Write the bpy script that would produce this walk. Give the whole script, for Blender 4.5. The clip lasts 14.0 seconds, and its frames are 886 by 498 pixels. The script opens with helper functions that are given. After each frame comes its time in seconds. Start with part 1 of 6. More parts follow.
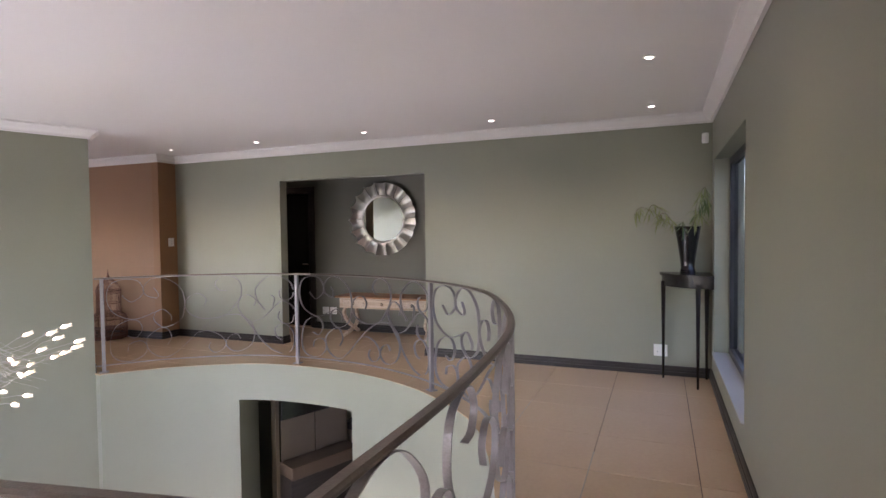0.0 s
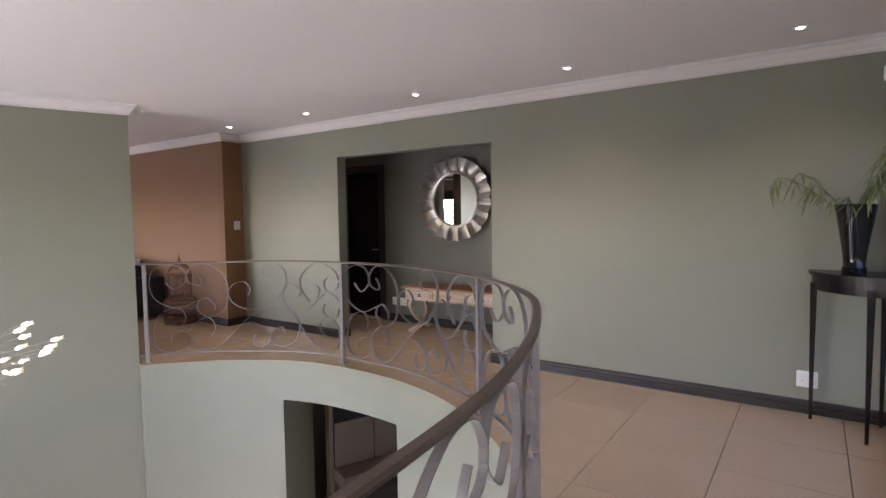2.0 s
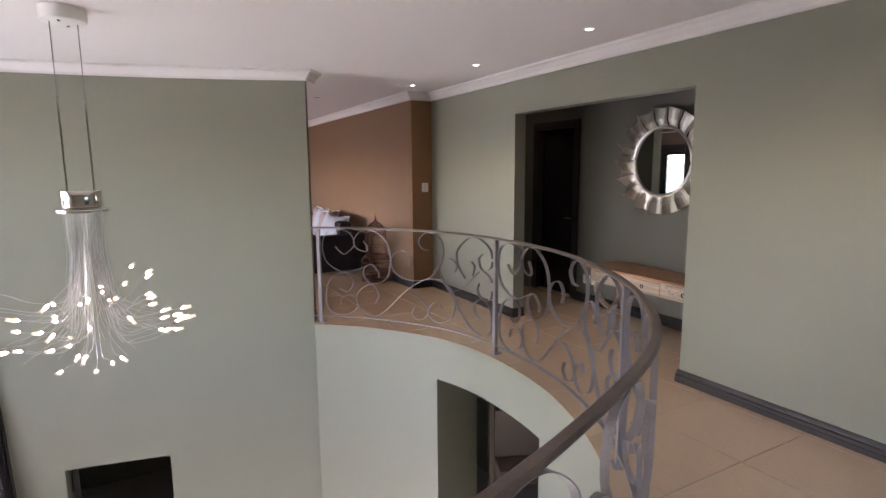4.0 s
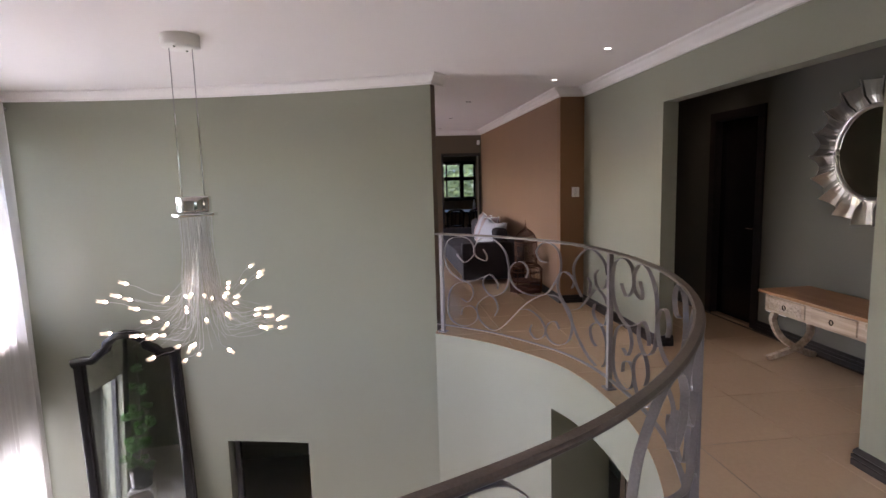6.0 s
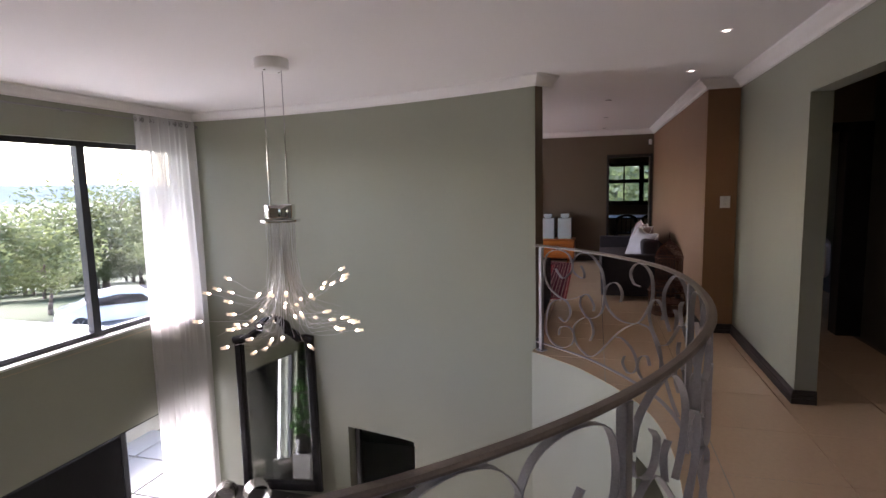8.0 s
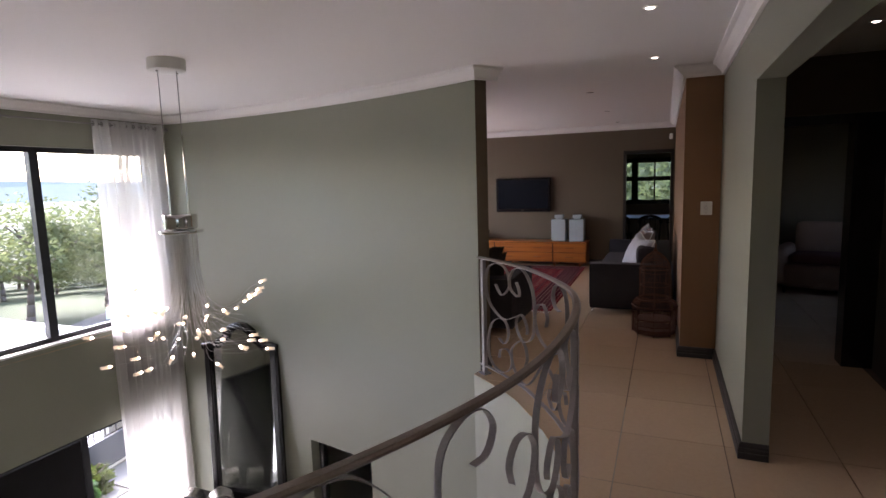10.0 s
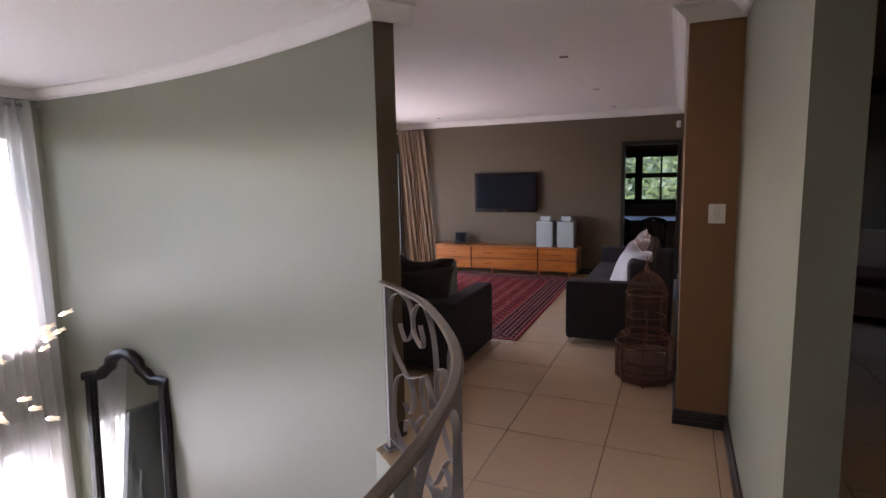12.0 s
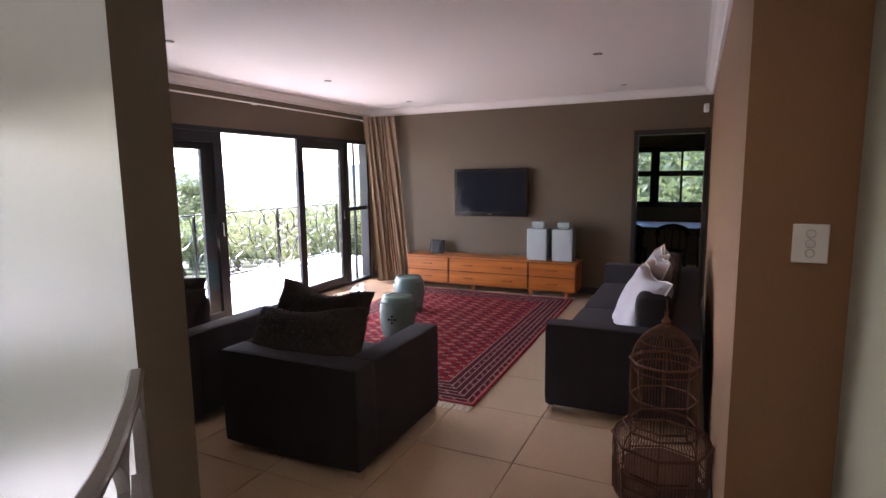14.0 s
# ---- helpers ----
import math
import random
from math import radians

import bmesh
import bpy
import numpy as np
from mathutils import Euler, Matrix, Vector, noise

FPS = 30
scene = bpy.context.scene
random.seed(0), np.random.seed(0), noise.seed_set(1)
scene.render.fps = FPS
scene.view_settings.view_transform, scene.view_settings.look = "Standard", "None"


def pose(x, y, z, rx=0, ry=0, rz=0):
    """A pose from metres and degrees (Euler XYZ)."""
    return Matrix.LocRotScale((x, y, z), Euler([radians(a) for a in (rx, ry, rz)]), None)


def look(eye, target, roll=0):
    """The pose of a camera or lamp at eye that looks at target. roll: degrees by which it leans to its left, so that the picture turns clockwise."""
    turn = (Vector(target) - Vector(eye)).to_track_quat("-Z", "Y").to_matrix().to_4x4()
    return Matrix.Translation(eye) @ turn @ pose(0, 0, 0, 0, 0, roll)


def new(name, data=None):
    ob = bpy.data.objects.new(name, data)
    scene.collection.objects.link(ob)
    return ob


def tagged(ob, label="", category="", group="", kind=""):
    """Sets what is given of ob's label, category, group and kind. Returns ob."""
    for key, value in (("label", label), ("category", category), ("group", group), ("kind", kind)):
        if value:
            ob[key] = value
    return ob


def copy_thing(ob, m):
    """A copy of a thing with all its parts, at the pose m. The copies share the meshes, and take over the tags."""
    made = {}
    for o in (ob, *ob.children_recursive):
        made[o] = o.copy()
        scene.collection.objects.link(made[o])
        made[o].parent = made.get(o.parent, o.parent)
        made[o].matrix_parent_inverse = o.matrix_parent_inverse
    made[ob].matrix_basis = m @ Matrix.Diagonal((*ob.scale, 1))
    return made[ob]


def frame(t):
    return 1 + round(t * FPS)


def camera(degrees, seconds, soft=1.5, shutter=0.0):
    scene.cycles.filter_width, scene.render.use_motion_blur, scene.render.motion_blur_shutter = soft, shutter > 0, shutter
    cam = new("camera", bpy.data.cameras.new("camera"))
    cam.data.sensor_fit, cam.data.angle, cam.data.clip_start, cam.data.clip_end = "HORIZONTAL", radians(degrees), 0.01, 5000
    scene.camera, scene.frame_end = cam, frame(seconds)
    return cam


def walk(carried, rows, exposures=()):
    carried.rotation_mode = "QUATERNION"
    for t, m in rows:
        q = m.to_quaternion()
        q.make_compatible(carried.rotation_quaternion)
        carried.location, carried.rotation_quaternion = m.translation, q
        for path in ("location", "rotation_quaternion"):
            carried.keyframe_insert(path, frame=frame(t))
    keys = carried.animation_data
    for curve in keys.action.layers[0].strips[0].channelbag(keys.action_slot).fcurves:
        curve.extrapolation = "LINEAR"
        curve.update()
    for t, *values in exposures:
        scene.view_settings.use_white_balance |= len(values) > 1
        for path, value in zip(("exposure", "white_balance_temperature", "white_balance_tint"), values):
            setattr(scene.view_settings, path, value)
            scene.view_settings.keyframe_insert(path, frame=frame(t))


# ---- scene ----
cam = camera(78.7, 14.0)
PATH = [
    (0, (0.329, 0.615, 1.489), (-0.418, 2.469, 1.424), -0.7),
    (0.5, (0.354, 0.91, 1.49), (-0.49, 2.722, 1.411), -0.7),
    (1, (0.356, 1.232, 1.482), (-0.584, 2.995, 1.387), -0.6),
    (1.5, (0.343, 1.545, 1.478), (-0.687, 3.256, 1.371), -0.7),
    (2, (0.356, 1.856, 1.471), (-0.778, 3.499, 1.349), -0.8),
    (2.5, (0.329, 2.154, 1.505), (-0.951, 3.683, 1.35), -0.9),
    (2.8, (0.265, 2.408, 1.508), (-1.103, 3.86, 1.362), -1.4),
    (3, (0.293, 2.481, 1.545), (-1.151, 3.856, 1.378), -0.9),
    (5.3, (0.256, 3.756, 1.631), (-1.657, 4.266, 1.347), -1.7),
    (5.5, (0.224, 3.792, 1.609), (-1.707, 4.24, 1.346), -1.5),
    (6, (0.177, 4.082, 1.567), (-1.796, 4.292, 1.315), -1.6),
    (6.5, (0.091, 4.367, 1.581), (-1.893, 4.372, 1.331), -1.6),
    (7, (0.023, 4.632, 1.593), (-1.954, 4.456, 1.348), -1.7),
    (7.5, (-0.031, 4.915, 1.625), (-1.972, 4.5, 1.381), -1.6),
    (7.7, (-0.058, 5.008, 1.622), (-1.986, 4.533, 1.382), -1.5),
    (9.8, (-0.822, 5.98, 1.693), (-2.663, 5.239, 1.442), -1.6),
    (10, (-0.924, 6.079, 1.69), (-2.758, 5.322, 1.44), -1.7),
    (10.5, (-1.256, 6.163, 1.673), (-3.083, 5.389, 1.421), -1.6),
    (11, (-1.652, 6.208, 1.65), (-3.474, 5.424, 1.393), -1.6),
    (11.5, (-2.095, 6.204, 1.638), (-3.913, 5.411, 1.382), -1.4),
    (12, (-2.565, 6.208, 1.631), (-4.381, 5.411, 1.371), -1.2),
    (12.5, (-3.02, 6.209, 1.617), (-4.834, 5.407, 1.354), -1.0),
    (13, (-3.465, 6.175, 1.601), (-5.272, 5.358, 1.339), -1.0),
    (13.5, (-3.875, 6.13, 1.598), (-5.677, 5.304, 1.336), -0.9),
    (14, (-4.305, 6.099, 1.597), (-6.099, 5.257, 1.331), -0.7),
]
EXPOSURES = [(0, 4.0, 6350, 30), (3.0, 4.0, 6400, 30), (5.5, 3.86, 6500, 31), (7.5, 3.38, 6550, 31), (10, 3.2, 6550, 31), (12.0, 3.6, 6450, 31), (14.0, 3.92, 6450, 31)]
walk(cam, [(t, look(eye, target, roll)) for t, eye, target, roll in PATH], EXPOSURES)
GROUND = -3.4
CEIL = 2.62

# ---- light ----
world = bpy.data.worlds.new("world")
scene.world = world
world.use_nodes = True
SUN_ELEVATION, SUN_TURN = radians(41), radians(200)
wn = world.node_tree.nodes
sky = wn.new("ShaderNodeTexSky")
sky.sky_type, sky.sun_disc = "NISHITA", False
sky.sun_elevation, sky.sun_rotation = SUN_ELEVATION, SUN_TURN
sky.air_density, sky.dust_density, sky.ozone_density = 1.0, 1.0, 1.0
wn["Background"].inputs["Strength"].default_value = 0.15
world.node_tree.links.new(sky.outputs[0], wn["Background"].inputs["Color"])
sun = new("sun", bpy.data.lights.new("sun", "SUN"))
sun.data.energy, sun.data.angle, sun.data.color = 2.8, radians(35), (1.0, 0.99, 0.98)
sun.matrix_world = look((0, 0, 30), (-math.sin(SUN_TURN) * 10, -math.cos(SUN_TURN) * 10, 30 - 10 * math.tan(SUN_ELEVATION)))
scene.view_settings.use_white_balance = True


def window_lamp(name, x0, x1, y, z0, z1, power, tilt, color=(0.95, 0.98, 1.0)):
    """Added lamp that boosts the sky light through an opening in a wall along x, thrown towards +y."""
    lamp = new(name, bpy.data.lights.new(name, "AREA"))
    lamp.data.shape, lamp.data.size, lamp.data.size_y = "RECTANGLE", x1 - x0, z1 - z0
    lamp.data.energy, lamp.data.color, lamp.data.spread = power, color, radians(170)
    c = Vector(((x0 + x1) / 2, y, (z0 + z1) / 2))
    lamp.matrix_world = look(c, c + Vector((0, 1, tilt)))
    return lamp


window_lamp("entrance_daylight", -5.9, -2.7, -0.28, -3.3, -1.15, 15, 0.0)
window_lamp("lounge_daylight", -10.9, -7.3, 1.30, 0.1, 2.0, 2.4, 0.5)


# ---- materials ----
def mat(name, color, rough=0.6, metal=0.0, vary=0.08, scale=3.0, fine=60.0, bump=0.05, spec=0.5, stretch=(1, 1, 1), random_hue=0.0):
    """A surface with broad and fine variation of its colour and a fine relief."""
    m = bpy.data.materials.new(name)
    m.use_nodes = True
    nt = m.node_tree
    n, link = nt.nodes, nt.links.new
    b = n["Principled BSDF"]
    b.inputs["Roughness"].default_value, b.inputs["Metallic"].default_value = rough, metal
    b.inputs["Specular IOR Level"].default_value = spec
    tc, mp = n.new("ShaderNodeTexCoord"), n.new("ShaderNodeMapping")
    mp.inputs["Scale"].default_value = stretch
    link(tc.outputs["Object"], mp.inputs["Vector"])
    big, small = n.new("ShaderNodeTexNoise"), n.new("ShaderNodeTexNoise")
    big.inputs["Scale"].default_value, small.inputs["Scale"].default_value = scale, fine
    big.inputs["Detail"].default_value = 4
    for t in (big, small):
        link(mp.outputs[0], t.inputs["Vector"])
    add = n.new("ShaderNodeMath")
    add.operation = "ADD"
    link(big.outputs[0], add.inputs[0]), link(small.outputs[0], add.inputs[1])
    rng = n.new("ShaderNodeMapRange")
    rng.inputs["From Min"].default_value, rng.inputs["From Max"].default_value = 0.6, 1.4
    rng.inputs["To Min"].default_value, rng.inputs["To Max"].default_value = 1 - vary, 1 + vary
    link(add.outputs[0], rng.inputs["Value"])
    value = rng.outputs[0]
    if random_hue:
        info, r2, mul = n.new("ShaderNodeObjectInfo"), n.new("ShaderNodeMapRange"), n.new("ShaderNodeMath")
        r2.inputs["To Min"].default_value, r2.inputs["To Max"].default_value = 1 - random_hue, 1 + random_hue
        link(info.outputs["Random"], r2.inputs["Value"])
        mul.operation = "MULTIPLY"
        link(value, mul.inputs[0]), link(r2.outputs[0], mul.inputs[1])
        value = mul.outputs[0]
    vm = n.new("ShaderNodeVectorMath")
    vm.operation = "SCALE"
    vm.inputs[0].default_value = color
    link(value, vm.inputs["Scale"])
    link(vm.outputs[0], b.inputs["Base Color"])
    if bump:
        bp = n.new("ShaderNodeBump")
        bp.inputs["Strength"].default_value, bp.inputs["Distance"].default_value = min(1.0, bump * 4), 0.002
        link(add.outputs[0], bp.inputs["Height"]), link(bp.outputs[0], b.inputs["Normal"])
    return m


def wood(name, dark, light, rough=0.4, scale=1.2, along=0):
    """Timber with grain along one axis."""
    m = mat(name, light, rough, bump=0.03)
    n, link = m.node_tree.nodes, m.node_tree.links.new
    tc, mp, wave, ramp = n.new("ShaderNodeTexCoord"), n.new("ShaderNodeMapping"), n.new("ShaderNodeTexNoise"), n.new("ShaderNodeValToRGB")
    mp.inputs["Scale"].default_value = [1.2 if i == along else 22 for i in range(3)]
    wave.inputs["Scale"].default_value, wave.inputs["Detail"].default_value = scale, 6
    link(tc.outputs["Object"], mp.inputs["Vector"]), link(mp.outputs[0], wave.inputs["Vector"]), link(wave.outputs[0], ramp.inputs[0])
    ramp.color_ramp.elements[0].position, ramp.color_ramp.elements[1].position = 0.3, 0.7
    ramp.color_ramp.elements[0].color, ramp.color_ramp.elements[1].color = (*dark, 1), (*light, 1)
    link(ramp.outputs[0], n["Principled BSDF"].inputs["Base Color"])
    return m


def glass(name, tint=(0.95, 0.98, 0.97)):
    m = bpy.data.materials.new(name)
    m.use_nodes = True
    n, link = m.node_tree.nodes, m.node_tree.links.new
    n.remove(n["Principled BSDF"])
    clear, gloss, mix, fres = n.new("ShaderNodeBsdfTransparent"), n.new("ShaderNodeBsdfGlossy"), n.new("ShaderNodeMixShader"), n.new("ShaderNodeLayerWeight")
    clear.inputs[0].default_value, gloss.inputs["Roughness"].default_value = (*tint, 1), 0.0
    fres.inputs["Blend"].default_value = 0.5
    pw, sc = n.new("ShaderNodeMath"), n.new("ShaderNodeMath")
    pw.operation, sc.operation = "POWER", "MULTIPLY_ADD"
    pw.inputs[1].default_value, sc.inputs[1].default_value, sc.inputs[2].default_value = 5, 0.8, 0.03
    link(fres.outputs["Facing"], pw.inputs[0]), link(pw.outputs[0], sc.inputs[0]), link(sc.outputs[0], mix.inputs[0]), link(clear.outputs[0], mix.inputs[1]), link(gloss.outputs[0], mix.inputs[2])
    link(mix.outputs[0], n["Material Output"].inputs[0])
    return m


def sheer(name):
    m = bpy.data.materials.new(name)
    m.use_nodes = True
    n, link = m.node_tree.nodes, m.node_tree.links.new
    n.remove(n["Principled BSDF"])
    clear, cloth, thru = (n.new("ShaderNodeBsdf" + k) for k in ("Transparent", "Diffuse", "Translucent"))
    m1, m2 = n.new("ShaderNodeMixShader"), n.new("ShaderNodeMixShader")
    cloth.inputs[0].default_value = thru.inputs[0].default_value = (0.74, 0.725, 0.70, 1)
    m1.inputs[0].default_value, m2.inputs[0].default_value = 0.45, 0.68
    link(cloth.outputs[0], m1.inputs[1]), link(thru.outputs[0], m1.inputs[2])
    link(clear.outputs[0], m2.inputs[1]), link(m1.outputs[0], m2.inputs[2])
    link(m2.outputs[0], n["Material Output"].inputs[0])
    return m


def glow(name, color, strength):
    m = bpy.data.materials.new(name)
    m.use_nodes = True
    b = m.node_tree.nodes["Principled BSDF"]
    b.inputs["Base Color"].default_value = b.inputs["Emission Color"].default_value = (*color, 1)
    b.inputs["Emission Strength"].default_value = strength
    return m


GREEN = mat("sage_paint", (0.260, 0.264, 0.204), 0.42, vary=0.03, scale=1.2, fine=120, bump=0.04)
# hall wall: a darker tone than the sage of the landing
HALLWALL = mat("olive_hall_wall", (0.15, 0.145, 0.12), 0.6, vary=0.03, scale=1.2, fine=120, bump=0.04)
BROWN = mat("brown_paint", (0.128, 0.095, 0.060), 0.6, vary=0.04, scale=1.2, fine=120, bump=0.04)
ORANGE = mat("terracotta_paint", (0.25, 0.14, 0.074), 0.6, vary=0.06, scale=2.0, fine=90, bump=0.05)
CEILING = mat("ceiling_paint", (0.77, 0.735, 0.72), 0.8, vary=0.015, scale=0.8, fine=150, bump=0.02)
WHITE = mat("white_paint", (0.78, 0.77, 0.74), 0.5, vary=0.02, bump=0.02)
TILE = mat("cream_tile", (0.575, 0.42, 0.28), 0.26, vary=0.05, scale=1.6, fine=35, bump=0.02, random_hue=0.03)
# lower floor, made this pale to bounce light up onto the drum wall
PALETILE = mat("pale_tile", (0.76, 0.73, 0.68), 0.25, vary=0.04, scale=1.6, fine=35, bump=0.02)
SWITCHPAINT = mat("brown_terracotta_paint", (0.24, 0.125, 0.056), 0.6, vary=0.06, scale=2.0, fine=90, bump=0.05)
GROUT = mat("grout", (0.12, 0.09, 0.07), 0.9)
DARKWOOD = wood("dark_wood", (0.012, 0.009, 0.009), (0.03, 0.022, 0.02), 0.42)
BLACK = mat("black_lacquer", (0.012, 0.010, 0.011), 0.22, vary=0.1, bump=0.0)
ALU = mat("black_aluminium", (0.014, 0.015, 0.02), 0.35, vary=0.1, bump=0.01)
STEEL = mat("pewter_paint", (0.27, 0.25, 0.25), 0.4, metal=0.4, vary=0.15, scale=8, fine=140, bump=0.1)
RAILPAINT = mat("handrail_paint", (0.15, 0.118, 0.095), 0.4, metal=0.15, vary=0.2, scale=9, fine=160, bump=0.1)
CHROME = mat("chrome", (0.8, 0.8, 0.8), 0.08, metal=1.0, vary=0.02, bump=0.0)
GLASS = glass("window_glass")
TINTED = glass("tinted_glass", (0.42, 0.44, 0.45))
SHEER = sheer("sheer_cloth")
MIRROR = mat("mirror_glass", (0.86, 0.88, 0.87), 0.01, metal=1.0, vary=0.0, bump=0.0)


# ---- mesh helpers ----
def mesh_of(bm, name, *materials, smooth=False):
    me = bpy.data.meshes.new(name)
    bmesh.ops.recalc_face_normals(bm, faces=bm.faces)
    for e in bm.edges:
        if len(e.link_faces) == 2 and e.calc_face_angle(0) > 0.7:
            e.smooth = False
    bm.to_mesh(me)
    bm.free()
    for m in materials:
        me.materials.append(m)
    if smooth:
        me.polygons.foreach_set("use_smooth", [True] * len(me.polygons))
    return me


def part(name, bm, material, parent=None, label="", smooth=False, kind="", category="", at=None):
    ob = new(name, mesh_of(bm, name, material, smooth=smooth))
    ob.parent = parent
    if at is not None:
        ob.matrix_basis = at
    return tagged(ob, label, category, kind=kind)


def thing(name, label, category, at=None, group="", kind=""):
    ob = new(name)
    ob.empty_display_size = 0.1
    if at is not None:
        ob.matrix_basis = at
    return tagged(ob, label, category, group, kind)


def add_box(bm, x0, x1, y0, y1, z0, z1, bevel=0.0, m=None, segments=1):
    vs = [bm.verts.new((x, y, z)) for x in (x0, x1) for y in (y0, y1) for z in (z0, z1)]
    fs = [bm.faces.new([vs[i] for i in q]) for q in ((0, 1, 3, 2), (4, 6, 7, 5), (0, 4, 5, 1), (2, 3, 7, 6), (0, 2, 6, 4), (1, 5, 7, 3))]
    made = vs
    if bevel:
        edges = list({e for f in fs for e in f.edges})
        out = bmesh.ops.bevel(bm, geom=edges, offset=bevel, segments=segments, affect="EDGES", profile=0.5)
        made = list({v for f in out["faces"] for v in f.verts} | {v for v in vs if v.is_valid})
    if m is not None:
        bmesh.ops.transform(bm, matrix=m, verts=[v for v in made if v.is_valid])
    return bm


def box(*a, bevel=0.0, m=None, segments=1):
    return add_box(bmesh.new(), *a, bevel=bevel, m=m, segments=segments)


def add_lathe(bm, profile, steps=24, center=(0, 0), cap=True):
    """A turned shape: (radius, height) pairs from below to above."""
    rings = []
    for r, z in profile:
        rings.append([bm.verts.new((center[0] + r * math.cos(2 * math.pi * i / steps), center[1] + r * math.sin(2 * math.pi * i / steps), z)) for i in range(steps)])
    for a, b in zip(rings, rings[1:]):
        for i in range(steps):
            bm.faces.new((a[i], a[(i + 1) % steps], b[(i + 1) % steps], b[i]))
    if cap:
        bm.faces.new(rings[0][::-1]), bm.faces.new(rings[-1])
    return bm


def add_sweep(bm, path, shape, up=(0, 0, 1), closed=False, cap=True):
    """Carries a flat shape ((across, along up) pairs) along a path."""
    pts = [Vector(p) for p in path]
    rings = []
    for i, p in enumerate(pts):
        a = pts[i - 1] if i or closed else pts[i]
        b = pts[(i + 1) % len(pts)] if i < len(pts) - 1 or closed else pts[i]
        t = (b - a).normalized()
        u = Vector(up[i]) if isinstance(up, list) else Vector(up)
        side = t.cross(u)
        side = side.normalized() if side.length > 1e-5 else t.orthogonal().normalized()
        w = side.cross(t).normalized()
        rings.append([bm.verts.new(p + side * s + w * h) for s, h in shape])
    n = len(shape)
    pairs = list(zip(rings, rings[1:])) + ([(rings[-1], rings[0])] if closed else [])
    for a, b in pairs:
        for i in range(n):
            bm.faces.new((a[i], a[(i + 1) % n], b[(i + 1) % n], b[i]))
    if cap and not closed:
        bm.faces.new(rings[0][::-1]), bm.faces.new(rings[-1])
    return bm


def ring_shape(r, n=6):
    return [(r * math.cos(2 * math.pi * i / n), r * math.sin(2 * math.pi * i / n)) for i in range(n)]


def rect_shape(w, h):
    return [(-w / 2, -h / 2), (w / 2, -h / 2), (w / 2, h / 2), (-w / 2, h / 2)]


def smooth_path(points, steps=8):
    """A rounded line through the points."""
    p = [Vector(q) for q in points]
    p = [p[0] * 2 - p[1], *p, p[-1] * 2 - p[-2]]
    out = []
    for i in range(1, len(p) - 2):
        for k in range(steps):
            t = k / steps
            out.append(0.5 * (2 * p[i] + (p[i + 1] - p[i - 1]) * t + (2 * p[i - 1] - 5 * p[i] + 4 * p[i + 1] - p[i + 2]) * t * t + (3 * p[i] - p[i - 1] - 3 * p[i + 1] + p[i + 2]) * t ** 3))
    return out + [p[-2]]


def wall(name, a, b, z0, z1, thick, material, holes=(), side=1, kind="structure", back=None):
    """A straight wall from a to b, its face on the line a-b and its body on its left (side 1) or right (-1). Holes: (from, to, bottom, top) in metres along it. back: paint of the far face."""
    a, b = Vector((*a, 0)), Vector((*b, 0))
    length = (b - a).length
    us = sorted({0, length, *(h[0] for h in holes), *(h[1] for h in holes)})
    zs = sorted({z0, z1, *(h[2] for h in holes), *(h[3] for h in holes)})
    t = (b - a).normalized()
    n = Vector((-t.y, t.x, 0)) * side * thick
    bm = bmesh.new()
    inside = lambda u, z: any(h[0] < u < h[1] and h[2] < z < h[3] for h in holes)
    nu, nz = len(us) - 1, len(zs) - 1
    solid = {(i, j): not inside((us[i] + us[i + 1]) / 2, (zs[j] + zs[j + 1]) / 2) for i in range(nu) for j in range(nz)}
    V = {}

    def v(i, j, k):
        if (i, j, k) not in V:
            q = a + t * us[i] + n * k
            V[i, j, k] = bm.verts.new((q.x, q.y, zs[j]))
        return V[i, j, k]
    for (i, j), ok in solid.items():
        if not ok:
            continue
        bm.faces.new((v(i, j, 0), v(i + 1, j, 0), v(i + 1, j + 1, 0), v(i, j + 1, 0)))
        f = bm.faces.new((v(i, j, 1), v(i, j + 1, 1), v(i + 1, j + 1, 1), v(i + 1, j, 1)))
        f.material_index = 1 if back else 0
        for di, dj, q in ((-1, 0, ((i, j), (i, j + 1))), (1, 0, ((i + 1, j), (i + 1, j + 1))), (0, -1, ((i, j), (i + 1, j))), (0, 1, ((i, j + 1), (i + 1, j + 1)))):
            if not solid.get((i + di, j + dj), False):
                (p, r), (s, w) = q
                bm.faces.new((v(p, r, 0), v(s, w, 0), v(s, w, 1), v(p, r, 1)))
    me = mesh_of(bm, name, *([material, back] if back else [material]))
    return tagged(new(name, me), kind=kind)


CORNICE = [(0.0, 0.0), (0.10, 0.0), (0.10, -0.018), (0.075, -0.03), (0.05, -0.055), (0.03, -0.07), (0.022, -0.085), (0.022, -0.1), (0.0, -0.1)]
SKIRT = [(0.0, 0.0), (0.022, 0.0), (0.022, 0.036), (0.017, 0.040), (0.022, 0.044), (0.022, 0.062), (0.014, 0.068), (0.018, 0.074), (0.016, 0.086), (0.008, 0.1), (0.0, 0.1)]


